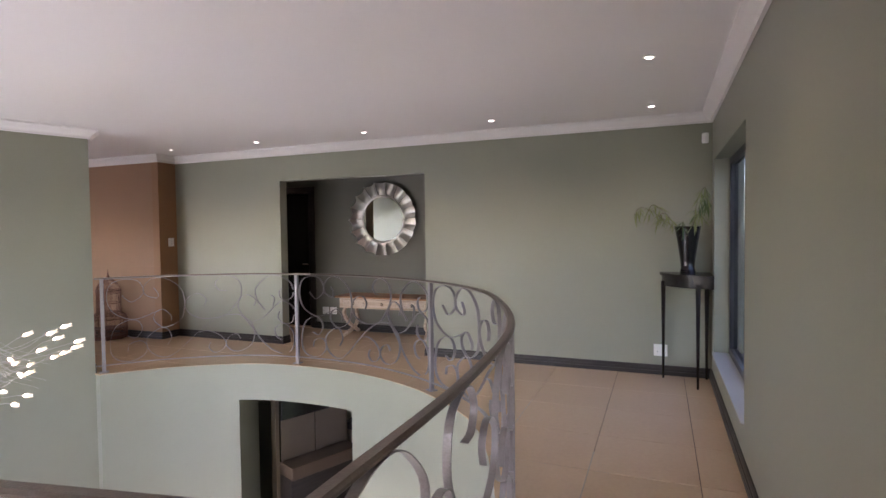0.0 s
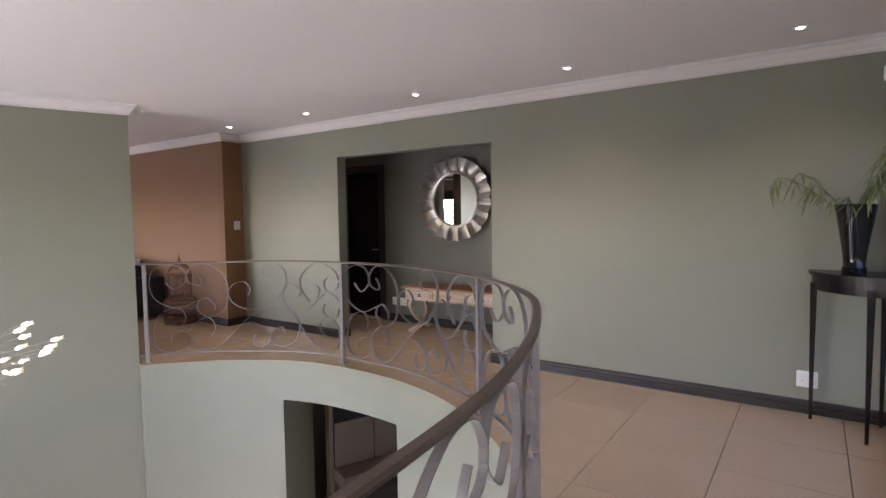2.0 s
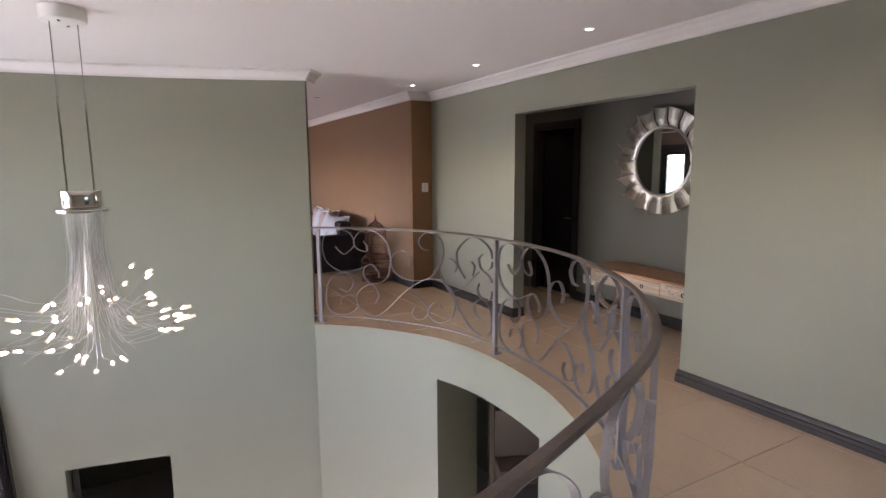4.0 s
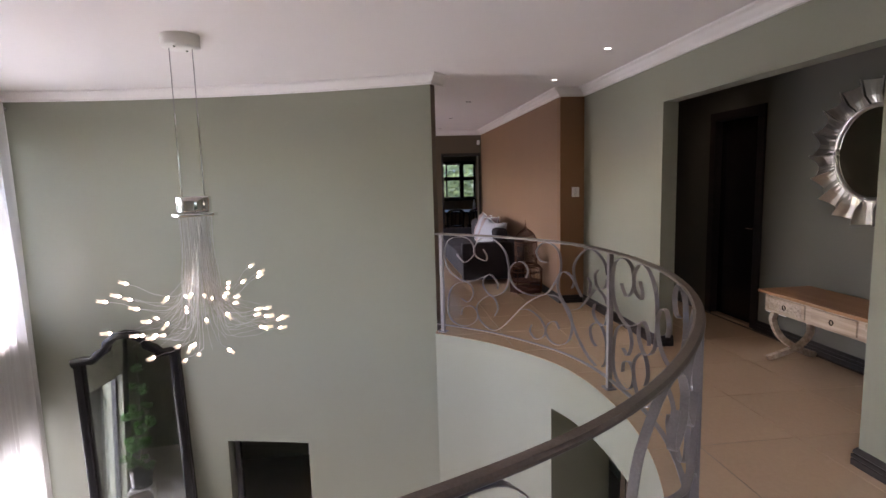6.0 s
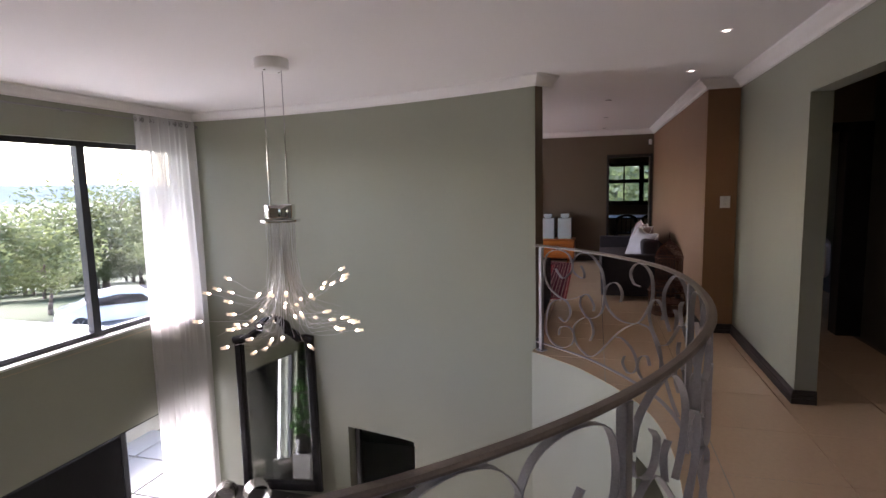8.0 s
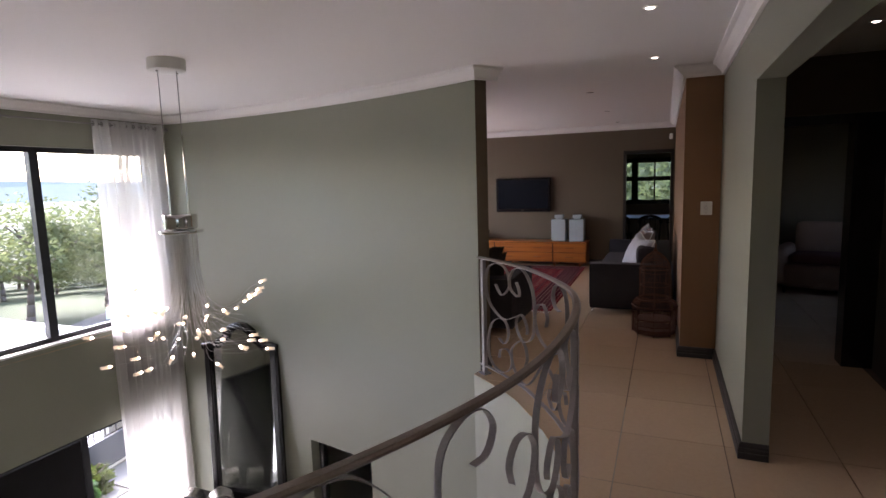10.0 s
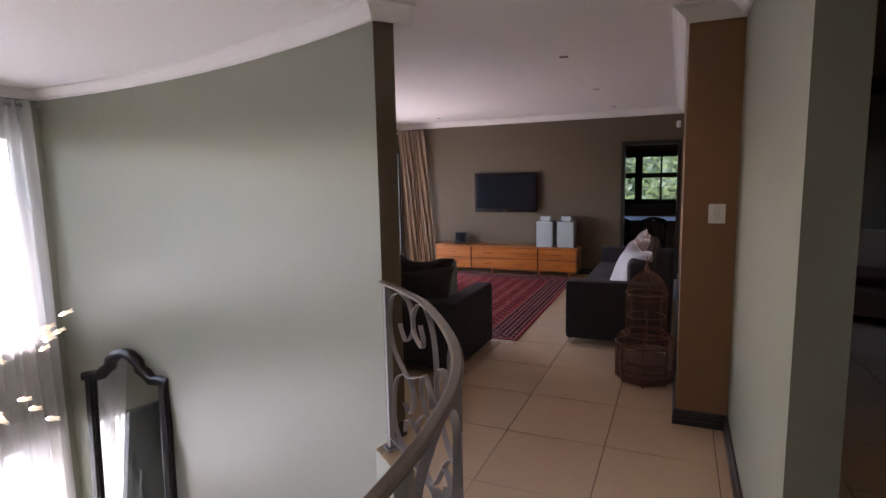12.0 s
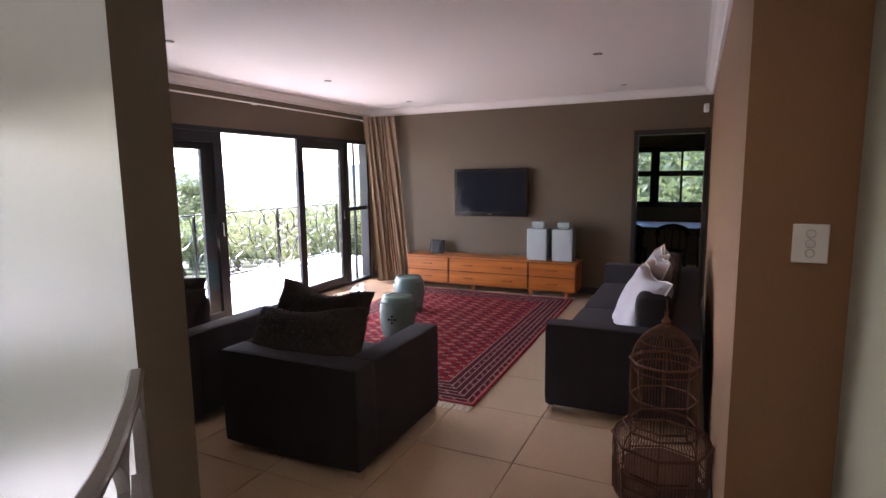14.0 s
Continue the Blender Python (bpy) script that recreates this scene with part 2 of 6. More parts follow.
def trim(name, path, z, shape, material, closed=False):
    """A moulding along a wall, which stands on the right of the path."""
    bm = bmesh.new()
    pts = [Vector((x, y, z)) for x, y in path]
    rings = []
    for i, p in enumerate(pts):
        d0 = (p - pts[i - 1]).normalized() if i or closed else None
        d1 = (pts[(i + 1) % len(pts)] - p).normalized() if i < len(pts) - 1 or closed else None
        d0, d1 = d0 or d1, d1 or d0
        n0, n1 = Vector((-d0.y, d0.x, 0)), Vector((-d1.y, d1.x, 0))
        m = (n0 + n1).normalized()
        m = m / max(0.3, m.dot(n0))
        rings.append([bm.verts.new(p + m * s + Vector((0, 0, h))) for s, h in shape])
    k = len(shape)
    for a, b in list(zip(rings, rings[1:])) + ([(rings[-1], rings[0])] if closed else []):
        for i in range(k):
            bm.faces.new((a[i], a[(i + 1) % k], b[(i + 1) % k], b[i]))
    if not closed:
        bm.faces.new(rings[0][::-1]), bm.faces.new(rings[-1])
    return part(name, bm, material, kind="structure")


# ---- structure ----
NORTH, EAST, TVWALL, ORANGE_Y, STEP_X, SOUTH = 6.53, 0.80, -11.61, 6.23, -6.27, 0.02
RAIL = smooth_path([(-5.33, 4.59, 0), (-5.13, 4.835, 0), (-4.80, 5.16, 0), (-4.14, 5.56, 0), (-3.42, 5.69, 0), (-2.55, 5.61, 0), (-1.70, 5.25, 0), (-1.005, 4.66, 0), (-0.605, 3.93, 0), (-0.335, 3.10, 0), (-0.235, 2.20, 0), (-0.225, 1.33, 0)], 10)


def arc_wall(a, mid, b, n):
    """Points of the arc through three points."""
    (ax, ay), (bx, by), (cx, cy) = a, mid, b
    d = 2 * (ax * (by - cy) + bx * (cy - ay) + cx * (ay - by))
    ux = ((ax * ax + ay * ay) * (by - cy) + (bx * bx + by * by) * (cy - ay) + (cx * cx + cy * cy) * (ay - by)) / d
    uy = ((ax * ax + ay * ay) * (cx - bx) + (bx * bx + by * by) * (ax - cx) + (cx * cx + cy * cy) * (bx - ax)) / d
    r = math.hypot(ax - ux, ay - uy)
    t0, t1 = math.atan2(ay - uy, ax - ux), math.atan2(cy - uy, cx - ux)
    if t1 - t0 > math.pi:
        t1 -= 2 * math.pi
    if t0 - t1 > math.pi:
        t1 += 2 * math.pi
    return [(ux + r * math.cos(t0 + (t1 - t0) * i / n), uy + r * math.sin(t0 + (t1 - t0) * i / n)) for i in range(n + 1)]


CURVE = arc_wall((-6.20, SOUTH), (-6.00, 2.40), (-5.34, 4.585), 24)


def bent_wall(name, line, z0, z1, thick, material, holes=(), back=None):
    """A wall along a bent line, its body on the left of the line's run. Holes: (first vertex, last vertex, bottom, top)."""
    bm = bmesh.new()
    pts = [Vector((x, y, 0)) for x, y in line]
    outs = []
    for i, p in enumerate(pts):
        t = (pts[min(i + 1, len(pts) - 1)] - pts[max(i - 1, 0)]).normalized()
        outs.append(p + Vector((-t.y, t.x, 0)) * thick)
    zs = sorted({z0, z1, *(h[2] for h in holes), *(h[3] for h in holes)})
    solid = {(i, j): not any(h[0] <= i < h[1] and h[2] < (zs[j] + zs[j + 1]) / 2 < h[3] for h in holes) for i in range(len(pts) - 1) for j in range(len(zs) - 1)}
    V = {}

    def v(i, j, k):
        if (i, j, k) not in V:
            q = (pts, outs)[k][i]
            V[i, j, k] = bm.verts.new((q.x, q.y, zs[j]))
        return V[i, j, k]
    for (i, j), ok in solid.items():
        if not ok:
            continue
        bm.faces.new((v(i, j, 0), v(i + 1, j, 0), v(i + 1, j + 1, 0), v(i, j + 1, 0))).smooth = True
        f = bm.faces.new((v(i, j, 1), v(i, j + 1, 1), v(i + 1, j + 1, 1), v(i + 1, j, 1)))
        f.material_index, f.smooth = (1 if back else 0), True
        for di, dj, (p, r), (s, w) in ((-1, 0, (i, j), (i, j + 1)), (1, 0, (i + 1, j), (i + 1, j + 1)), (0, -1, (i, j), (i + 1, j)), (0, 1, (i, j + 1), (i + 1, j + 1))):
            if not solid.get((i + di, j + dj), False):
                f = bm.faces.new((v(p, r, 0), v(s, w, 0), v(s, w, 1), v(p, r, 1)))
                f.material_index = 1 if back and di == 1 and i == len(pts) - 2 else 0
    me = mesh_of(bm, name, *([material, back] if back else [material]))
    return tagged(new(name, me), kind="structure")


# the void's curved wall, both storeys, with the small doorway below
bent_wall("wall_curved", CURVE, GROUND, CEIL, 0.15, GREEN, holes=[(11, 16, GROUND, -1.38)], back=BROWN)
# the drum wall under the landing, with its wide doorway


def offset(line, d):
    """The line moved to its left by d."""
    out = []
    for i, p in enumerate(line):
        a, b = line[max(i - 1, 0)], line[min(i + 1, len(line) - 1)]
        t = (Vector(b[:2]) - Vector(a[:2])).normalized()
        out.append((p[0] - t.y * d, p[1] + t.x * d))
    return out


DRUM = offset(RAIL, -0.09)
DRUM[0] = CURVE[-1]
bent_wall("wall_drum", DRUM, GROUND, -0.002, 0.72, GREEN, holes=[(29, 48, GROUND, -0.42)])

wall("wall_north", (STEP_X, NORTH), (EAST + 0.25, NORTH), -0.1, CEIL, 0.14, GREEN, holes=[(1.87, 3.99, -0.1, 2.19)])
wall("wall_east", (EAST, -1.6), (EAST, NORTH), GROUND, CEIL, 0.25, GREEN, holes=[(5.9, 7.93, 0.3, 2.14)], side=-1)
wall("wall_switch", (STEP_X, ORANGE_Y), (STEP_X, NORTH + 0.14), -0.1, CEIL, 0.12, SWITCHPAINT, side=1)
wall("wall_orange", (TVWALL, ORANGE_Y), (STEP_X - 0.12, ORANGE_Y), -0.1, CEIL, 0.30, ORANGE)
wall("wall_tv", (TVWALL, 1.25), (TVWALL, ORANGE_Y + 0.3), -0.1, CEIL, 0.2, BROWN, holes=[(4.12, 4.91, -0.1, 2.12)], side=1)
wall("wall_sliders", (TVWALL, 1.45), (-6.31, 1.45), -0.1, CEIL, 0.2, BROWN, holes=[(0.06, 4.6, -0.1, 2.15)], side=-1)
wall("wall_south", (-6.42, SOUTH), (-2.3, SOUTH), GROUND, CEIL, 0.25, GREEN, holes=[(0.42, 3.8, 0.07, 2.17), (0.42, 3.8, GROUND + 0.001, -1.07)], side=-1)
wall("wall_stair", (-2.3, SOUTH), (-2.3, -1.6), GROUND, CEIL, 0.25, GREEN, side=-1)
wall("wall_back", (-2.55, -1.6), (EAST + 0.25, -1.6), GROUND, CEIL, 0.25, GREEN, holes=[(0.75, 1.45, 0.3, 2.17)], side=-1)
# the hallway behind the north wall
wall("wall_hall", (-6.4, 7.73), (EAST + 0.25, 7.73), -0.1, CEIL, 0.2, HALLWALL, holes=[(0.9, 1.63, -0.1, 2.14)])
wall("wall_hall_end", (EAST, 6.75), (EAST, 7.73), -0.1, CEIL, 0.25, GREEN, side=-1)
wall("wall_hall_door", (-6.402, 6.67), (-6.402, 7.93), -0.1, CEIL, 0.15, BROWN, holes=[(0.08, 0.88, -0.1, 2.08)])
wall("wall_bedroom_north", (-10.5, 9.6), (-4.4, 9.6), -0.1, CEIL, 0.2, BROWN, holes=[(1.5, 2.1, 0.8, 2.1)])
wall("wall_bedroom_west", (-10.5, 6.53), (-10.5, 9.6), -0.1, CEIL, 0.2, BROWN)
wall("wall_bedroom_east", (-4.4, 7.93), (-4.4, 9.6), -0.1, CEIL, 0.2, BROWN, side=-1)
# the dining room beyond the television wall
wall("wall_dining_west", (-14.8, 3.4), (-14.8, 7.4), -0.1, CEIL, 0.2, BROWN, holes=[(1.0, 3.25, 0.99, 2.08)])
wall("wall_dining_south", (-15.0, 3.4), (TVWALL - 0.2, 3.4), -0.1, CEIL, 0.2, BROWN, side=-1)
wall("wall_dining_north", (-15.0, 7.4), (TVWALL - 0.2, 7.4), -0.1, CEIL, 0.2, BROWN)
wall("wall_dining_east", (TVWALL - 0.2, 6.53), (TVWALL - 0.2, 7.4), -0.1, CEIL, 0.1, BROWN, side=-1)
# the lower rooms
wall("wall_lower_north", (-9.5, 7.73), (EAST + 0.25, 7.73), GROUND, -0.3, 0.2, GREEN)
wall("wall_lower_west", (-9.5, SOUTH), (-9.5, 7.73), GROUND, -0.3, 0.2, GREEN)
wall("wall_lower_south", (-9.7, SOUTH), (-6.42, SOUTH), GROUND, -0.3, 0.2, GREEN, side=-1)


def flat(name, outline, z0, z1, material, kind="structure"):
    bm = bmesh.new()
    low = [bm.verts.new((x, y, z0)) for x, y in outline]
    top = [bm.verts.new((x, y, z1)) for x, y in outline]
    bm.faces.new(low[::-1]), bm.faces.new(top)
    for i in range(len(outline)):
        bm.faces.new((low[i], low[(i + 1) % len(outline)], top[(i + 1) % len(outline)], top[i]))
    return part(name, bm, material, kind=kind)


# upper floor: everything outside the void
EDGE = offset(RAIL, 0.06)
flat("floor", [(-6.25, 1.5)] + [(x - 0.1, y) for x, y in CURVE if y > 1.5] + EDGE[1:] + [(-2.3, 1.2), (-2.3, -1.6), (EAST, -1.6), (EAST, 7.73), (-6.4, 7.73), (-6.4, 9.6), (-10.5, 9.6), (-10.5, 7.4), (-14.8, 7.4), (-14.8, 3.4), (TVWALL, 3.4), (TVWALL, 1.25), (-6.25, 1.25)], -0.3, -0.012, GROUT)
flat("floor_bedroom", [(-6.38, 7.75), (-4.4, 7.75), (-4.4, 9.6), (-6.38, 9.6)], -0.3, -0.002, TILE)
flat("ceiling", [(-15, -1.85), (EAST + 0.25, -1.85), (EAST + 0.25, 9.8), (-15, 9.8)], CEIL, CEIL + 0.2, CEILING)
flat("floor_lower", [(-9.5, SOUTH), (-2.3, SOUTH), (-2.3, -1.6), (EAST, -1.6), (EAST, 7.73), (-9.5, 7.73)], GROUND - 0.1, GROUND + 0.001, PALETILE)


# ---- trims ----
trim("trim_cornice_hall", [(EAST, -1.5), (EAST, NORTH), (STEP_X, NORTH), (STEP_X, ORANGE_Y), (TVWALL, ORANGE_Y), (TVWALL, 1.45), (-6.30, 1.45)], CEIL, CORNICE, CEILING)
trim("trim_cornice_void", [(-5.52, 4.72)] + [CURVE[-1]] + CURVE[-2::-1] + [(-2.3, SOUTH)], CEIL, CORNICE, CEILING)
trim("baseboard_east", [(EAST, -1.5), (EAST, NORTH), (-2.28, NORTH), (-2.28, NORTH + 0.14)], -0.002, SKIRT, DARKWOOD)
trim("baseboard_step", [(-4.40, NORTH + 0.14), (-4.40, NORTH), (STEP_X, NORTH), (STEP_X, ORANGE_Y), (TVWALL + 0.05, ORANGE_Y)], -0.002, SKIRT, DARKWOOD)
trim("baseboard_tv", [(TVWALL, 5.30), (TVWALL, 1.45)], -0.002, SKIRT, DARKWOOD)
trim("baseboard_hall", [(EAST, 7.73), (-4.72, 7.73)], -0.002, SKIRT, DARKWOOD)
trim("baseboard_curve_end", [offset(CURVE, 0.15)[-1], CURVE[-1]], -0.002, [(0, 0), (0.012, 0), (0.012, 0.1), (0, 0.1)], DARKWOOD)

# ---- windows and doors ----


def frame_box(bm, x0, x1, z0, z1, y0, y1, w):
    """Four bars round an opening that lies along x."""
    add_box(bm, x0, x1, y0, y1, z0, z0 + w), add_box(bm, x0, x1, y0, y1, z1 - w, z1)
    add_box(bm, x0, x0 + w, y0, y1, z0 + w, z1 - w), add_box(bm, x1 - w, x1, y0, y1, z0 + w, z1 - w)
    return bm


def pane(parent, x0, x1, z0, z1, y, m=GLASS):
    p = part("pane", box(x0, x1, y - 0.003, y + 0.003, z0, z1), m, parent)
    p.visible_shadow = False
    return p


w = thing("window_south", "", "", kind="structure")
bm = frame_box(bmesh.new(), -6.0, -2.62, 0.07, 2.17, SOUTH - 0.16, SOUTH - 0.09, 0.055)
for x in (-4.62, -3.3):
    add_box(bm, x - 0.045, x + 0.045, SOUTH - 0.165, SOUTH - 0.085, 0.125, 2.115)
part("window_frame", bm, ALU, w)
for a, b in ((-5.94, -4.67), (-4.57, -3.35), (-3.25, -2.68)):
    pane(w, a, b, 0.125, 2.115, SOUTH - 0.125)
part("window_sill", box(-6.0, -2.62, SOUTH - 0.085, SOUTH + 0.02, 0.05, 0.075, bevel=0.004), WHITE, w)

w = thing("window_entrance", "", "", kind="structure")
bm = frame_box(bmesh.new(), -6.0, -2.62, GROUND, -1.07, SOUTH - 0.16, SOUTH - 0.09, 0.06)
for x in (-4.80, -3.32):
    add_box(bm, x - 0.035, x + 0.035, SOUTH - 0.165, SOUTH - 0.085, GROUND, -1.13)
part("window_frame", bm, ALU, w)
for a, b in ((-5.94, -4.84), (-3.28, -2.68)):
    pane(w, a, b, GROUND + 0.06, -1.13, SOUTH - 0.125)
door = tagged(thing("door_entrance", "", "", at=pose(-4.05, SOUTH - 0.125, GROUND), kind="structure"))
part("door_leaf", box(-0.71, 0.71, -0.03, 0.03, 0.01, 2.25, bevel=0.004), mat("matt_black_door", (0.012, 0.011, 0.012), 0.75, spec=0.15), door)
part("door_handle", add_sweep(bmesh.new(), [(-0.6, 0.045, 0.75), (-0.6, 0.075, 0.78), (-0.6, 0.075, 1.42), (-0.6, 0.045, 1.45)], ring_shape(0.014, 10)), CHROME, door)

# unseen window, added in the back wall to brighten the landing
w = thing("window_stair", "", "", kind="structure")
bm = frame_box(bmesh.new(), -1.8, -1.1, 0.3, 2.17, -1.76, -1.69, 0.055)
part("window_frame", bm, ALU, w)
pane(w, -1.745, -1.155, 0.355, 2.115, -1.725)

w = thing("window_east", "", "", at=pose(EAST, 0, 0), kind="structure")
bm = bmesh.new()
Y0, Y1 = 4.3, 6.33
for a in ((0.13, 0.2, Y0, Y1, 0.3, 0.36), (0.13, 0.2, Y0, Y1, 2.08, 2.14), (0.13, 0.2, Y0, Y0 + 0.06, 0.36, 2.08), (0.13, 0.2, Y1 - 0.06, Y1, 0.36, 2.08), (0.13, 0.2, 5.28, 5.35, 0.36, 2.08)):
    add_box(bm, *a)
part("window_frame", bm, ALU, w)
for a, b in ((Y0 + 0.06, 5.28), (5.35, Y1 - 0.06)):
    part("pane", box(0.162, 0.168, a, b, 0.36, 2.08), TINTED, w)
part("window_sill", box(-0.02, 0.13, Y0, Y1, 0.29, 0.305, bevel=0.003), mat("sill_paint", (0.42, 0.41, 0.37), 0.5, vary=0.03), w)

SY = 1.45
w = thing("door_sliding", "", "", kind="structure")
bm = frame_box(bmesh.new(), TVWALL + 0.06, -7.01, 0.0, 2.15, SY - 0.15, SY - 0.02, 0.05)
add_box(bm, TVWALL + 0.60, TVWALL + 0.68, SY - 0.15, SY - 0.02, 0.05, 2.1)
part("window_frame", bm, ALU, w)
bm = bmesh.new()
add_box(bm, TVWALL + 0.11, TVWALL + 0.60, SY - 0.11, SY - 0.06, 1.10, 1.16)
add_box(bm, TVWALL + 0.36, TVWALL + 0.39, SY - 0.10, SY - 0.07, 1.16, 2.10)
add_box(bm, TVWALL + 0.36, TVWALL + 0.39, SY - 0.10, SY - 0.07, 0.05, 1.10)
part("glazing_bar", bm, ALU, w)
pane(w, TVWALL + 0.11, TVWALL + 0.60, 0.05, 2.1, SY - 0.085)


sliders = w


def sliding_leaf(x0, x1, y, w=0.115):
    leaf = part("door_leaf", frame_box(bmesh.new(), x0, x1, 0.03, 2.10, y - 0.02, y + 0.02, w), ALU, sliders)
    pane(leaf, x0 + w, x1 - w, 0.03 + w, 2.10 - w, y)
    part("door_handle", box(x0 + 0.04, x0 + 0.065, y + 0.02, y + 0.03, 0.98, 1.12, bevel=0.003), CHROME, leaf)
    return leaf


sliding_leaf(-10.93, -9.90, SY - 0.055)
sliding_leaf(-8.68, -7.5, SY - 0.055)
sliding_leaf(-8.63, -7.2, SY - 0.115, 0.19)

w = thing("window_dining", "", "", at=pose(-14.8, 0, 0), kind="structure")
bm = bmesh.new()
for a in ((4.4, 6.65, 0.99, 1.10), (4.4, 6.65, 1.55, 1.65), (4.4, 6.65, 1.98, 2.08)):
    add_box(bm, -0.12, -0.05, *a)
for y, t in ((4.4, 0.06), (5.32, 0.15), (5.82, 0.035), (6.20, 0.12), (6.59, 0.06)):
    add_box(bm, -0.115, -0.055, y, y + t, 0.99, 2.08)
part("window_frame", bm, BLACK, w)
part("pane", box(-0.088, -0.082, 4.46, 6.6, 1.05, 2.02), glass("cool_glass", (0.66, 0.74, 0.76)), w)

w = thing("door_dining", "", "", at=pose(TVWALL, 5.35, 0), kind="structure")
bm = bmesh.new()
add_box(bm, -0.2, 0.018, 0.0, 0.045, 0, 2.12), add_box(bm, -0.2, 0.018, 0.815, 0.86, 0, 2.12), add_box(bm, -0.2, 0.018, -0.0, 0.86, 2.08, 2.14)
part("door_frame", bm, DARKWOOD, w)
w = thing("door_hall", "", "", at=pose(-5.5, 7.73, 0), kind="structure")
bm = bmesh.new()
for a in ((-0.07, 0.03, -0.02, 0.2, 0, 2.2), (0.70, 0.80, -0.02, 0.2, 0, 2.2), (-0.07, 0.80, -0.022, 0.198, 2.12, 2.21)):
    add_box(bm, *a, bevel=0.004)
part("door_frame", bm, DARKWOOD, w)
leaf = part("door_leaf", box(0.031, 0.699, 0.06, 0.10, 0.01, 2.118, bevel=0.003), BLACK, w)
for z0, z1 in ((0.2, 0.9), (1.05, 1.95)):
    part("door_panel", box(0.13, 0.60, 0.052, 0.0595, z0, z1, bevel=0.003), BLACK, leaf)
part("door_handle", add_sweep(bmesh.new(), [(0.655, 0.059, 1.0), (0.655, 0.01, 1.0), (0.55, 0.01, 1.0)], ring_shape(0.009, 8)), CHROME, leaf)
w = thing("door_bedroom", "", "", at=pose(-6.4, 6.75, 0), kind="structure")
bm = bmesh.new()
for a in ((-0.17, 0.03, -0.0, 0.05, 0, 2.14), (-0.17, 0.03, 0.76, 0.98, 0, 2.14), (-0.17, 0.03, 0.05, 0.76, 2.06, 2.14)):
    add_box(bm, *a, bevel=0.004)
part("door_frame", bm, BLACK, w)
# window added out of view to let some light into the bedroom
w = thing("window_bedroom", "", "", kind="structure")
part("window_frame", frame_box(bmesh.new(), -9.0, -8.4, 0.8, 2.1, 9.68, 9.74, 0.05), ALU, w)
pane(w, -8.95, -8.45, 0.85, 2.05, 9.71)
w = thing("door_lower", "", "", kind="structure")
part("door_frame", box(-6.22, -6.14, 2.20, 2.26, GROUND, -1.38), BLACK, w)

# ---- balustrade ----
SCROLLS = [
    [(0.08, 0.80), (0.10, 0.75), (0.13, 0.72), (0.18, 0.82), (0.16, 0.95), (0.10, 0.99), (0.03, 0.94), (0.01, 0.77), (0.04, 0.60), (0.13, 0.51), (0.22, 0.57), (0.27, 0.61), (0.31, 0.53), (0.31, 0.47)],
    [(0.23, 0.87), (0.25, 0.80), (0.24, 0.75), (0.19, 0.79), (0.18, 0.88), (0.22, 0.98), (0.29, 0.98), (0.36, 0.86), (0.38, 0.68), (0.36, 0.48), (0.28, 0.39), (0.23, 0.47), (0.23, 0.56), (0.26, 0.61)],
    [(0.10, 0.32), (0.14, 0.29), (0.17, 0.39), (0.15, 0.49), (0.10, 0.50), (0.04, 0.41), (0.02, 0.18), (0.05, 0.05), (0.12, 0.02), (0.18, 0.09), (0.19, 0.19), (0.16, 0.25), (0.11, 0.22), (0.10, 0.14)],
    [(0.29, 0.18), (0.31, 0.27), (0.29, 0.37), (0.25, 0.38), (0.19, 0.27), (0.20, 0.13), (0.24, 0.05), (0.29, 0.03), (0.35, 0.11), (0.47, 0.36), (0.57, 0.49), (0.63, 0.51), (0.68, 0.49), (0.74, 0.34), (0.79, 0.19), (0.85, 0.08), (0.91, 0.03)],
    [(0.48, 0.63), (0.49, 0.71), (0.46, 0.78), (0.41, 0.76), (0.38, 0.66), (0.41, 0.53), (0.49, 0.47), (0.59, 0.51), (0.65, 0.65), (0.68, 0.77), (0.67, 0.92), (0.62, 0.99), (0.57, 0.98), (0.54, 0.90), (0.56, 0.82), (0.60, 0.81)],
    [(0.45, 0.31), (0.50, 0.32), (0.56, 0.26), (0.59, 0.16), (0.57, 0.08), (0.53, 0.05), (0.50, 0.11), (0.51, 0.18)],
    [(0.67, 0.21), (0.65, 0.27), (0.61, 0.24), (0.59, 0.15), (0.62, 0.07), (0.67, 0.06), (0.73, 0.14), (0.75, 0.29), (0.73, 0.41), (0.68, 0.51), (0.66, 0.62), (0.68, 0.73), (0.72, 0.75), (0.76, 0.69), (0.75, 0.62)],
    [(0.74, 0.42), (0.80, 0.47), (0.88, 0.63), (0.92, 0.68), (0.97, 0.64), (0.99, 0.59)],
    [(0.81, 0.57), (0.77, 0.68), (0.76, 0.82), (0.80, 0.93), (0.85, 0.99), (0.91, 0.98), (0.97, 0.91), (0.99, 0.82)],
    [(0.86, 0.61), (0.87, 0.71), (0.85, 0.75)],
    [(0.92, 0.84), (0.90, 0.79), (0.91, 0.71), (0.94, 0.69), (0.98, 0.73), (0.99, 0.79)],
    [(0.90, 0.55), (0.89, 0.48), (0.91, 0.42), (0.95, 0.40), (0.98, 0.43), (0.99, 0.51)],
    [(0.91, 0.20), (0.88, 0.24), (0.87, 0.33), (0.90, 0.39), (0.94, 0.40), (0.98, 0.32), (0.99, 0.20), (0.98, 0.11), (0.96, 0.06)],
]


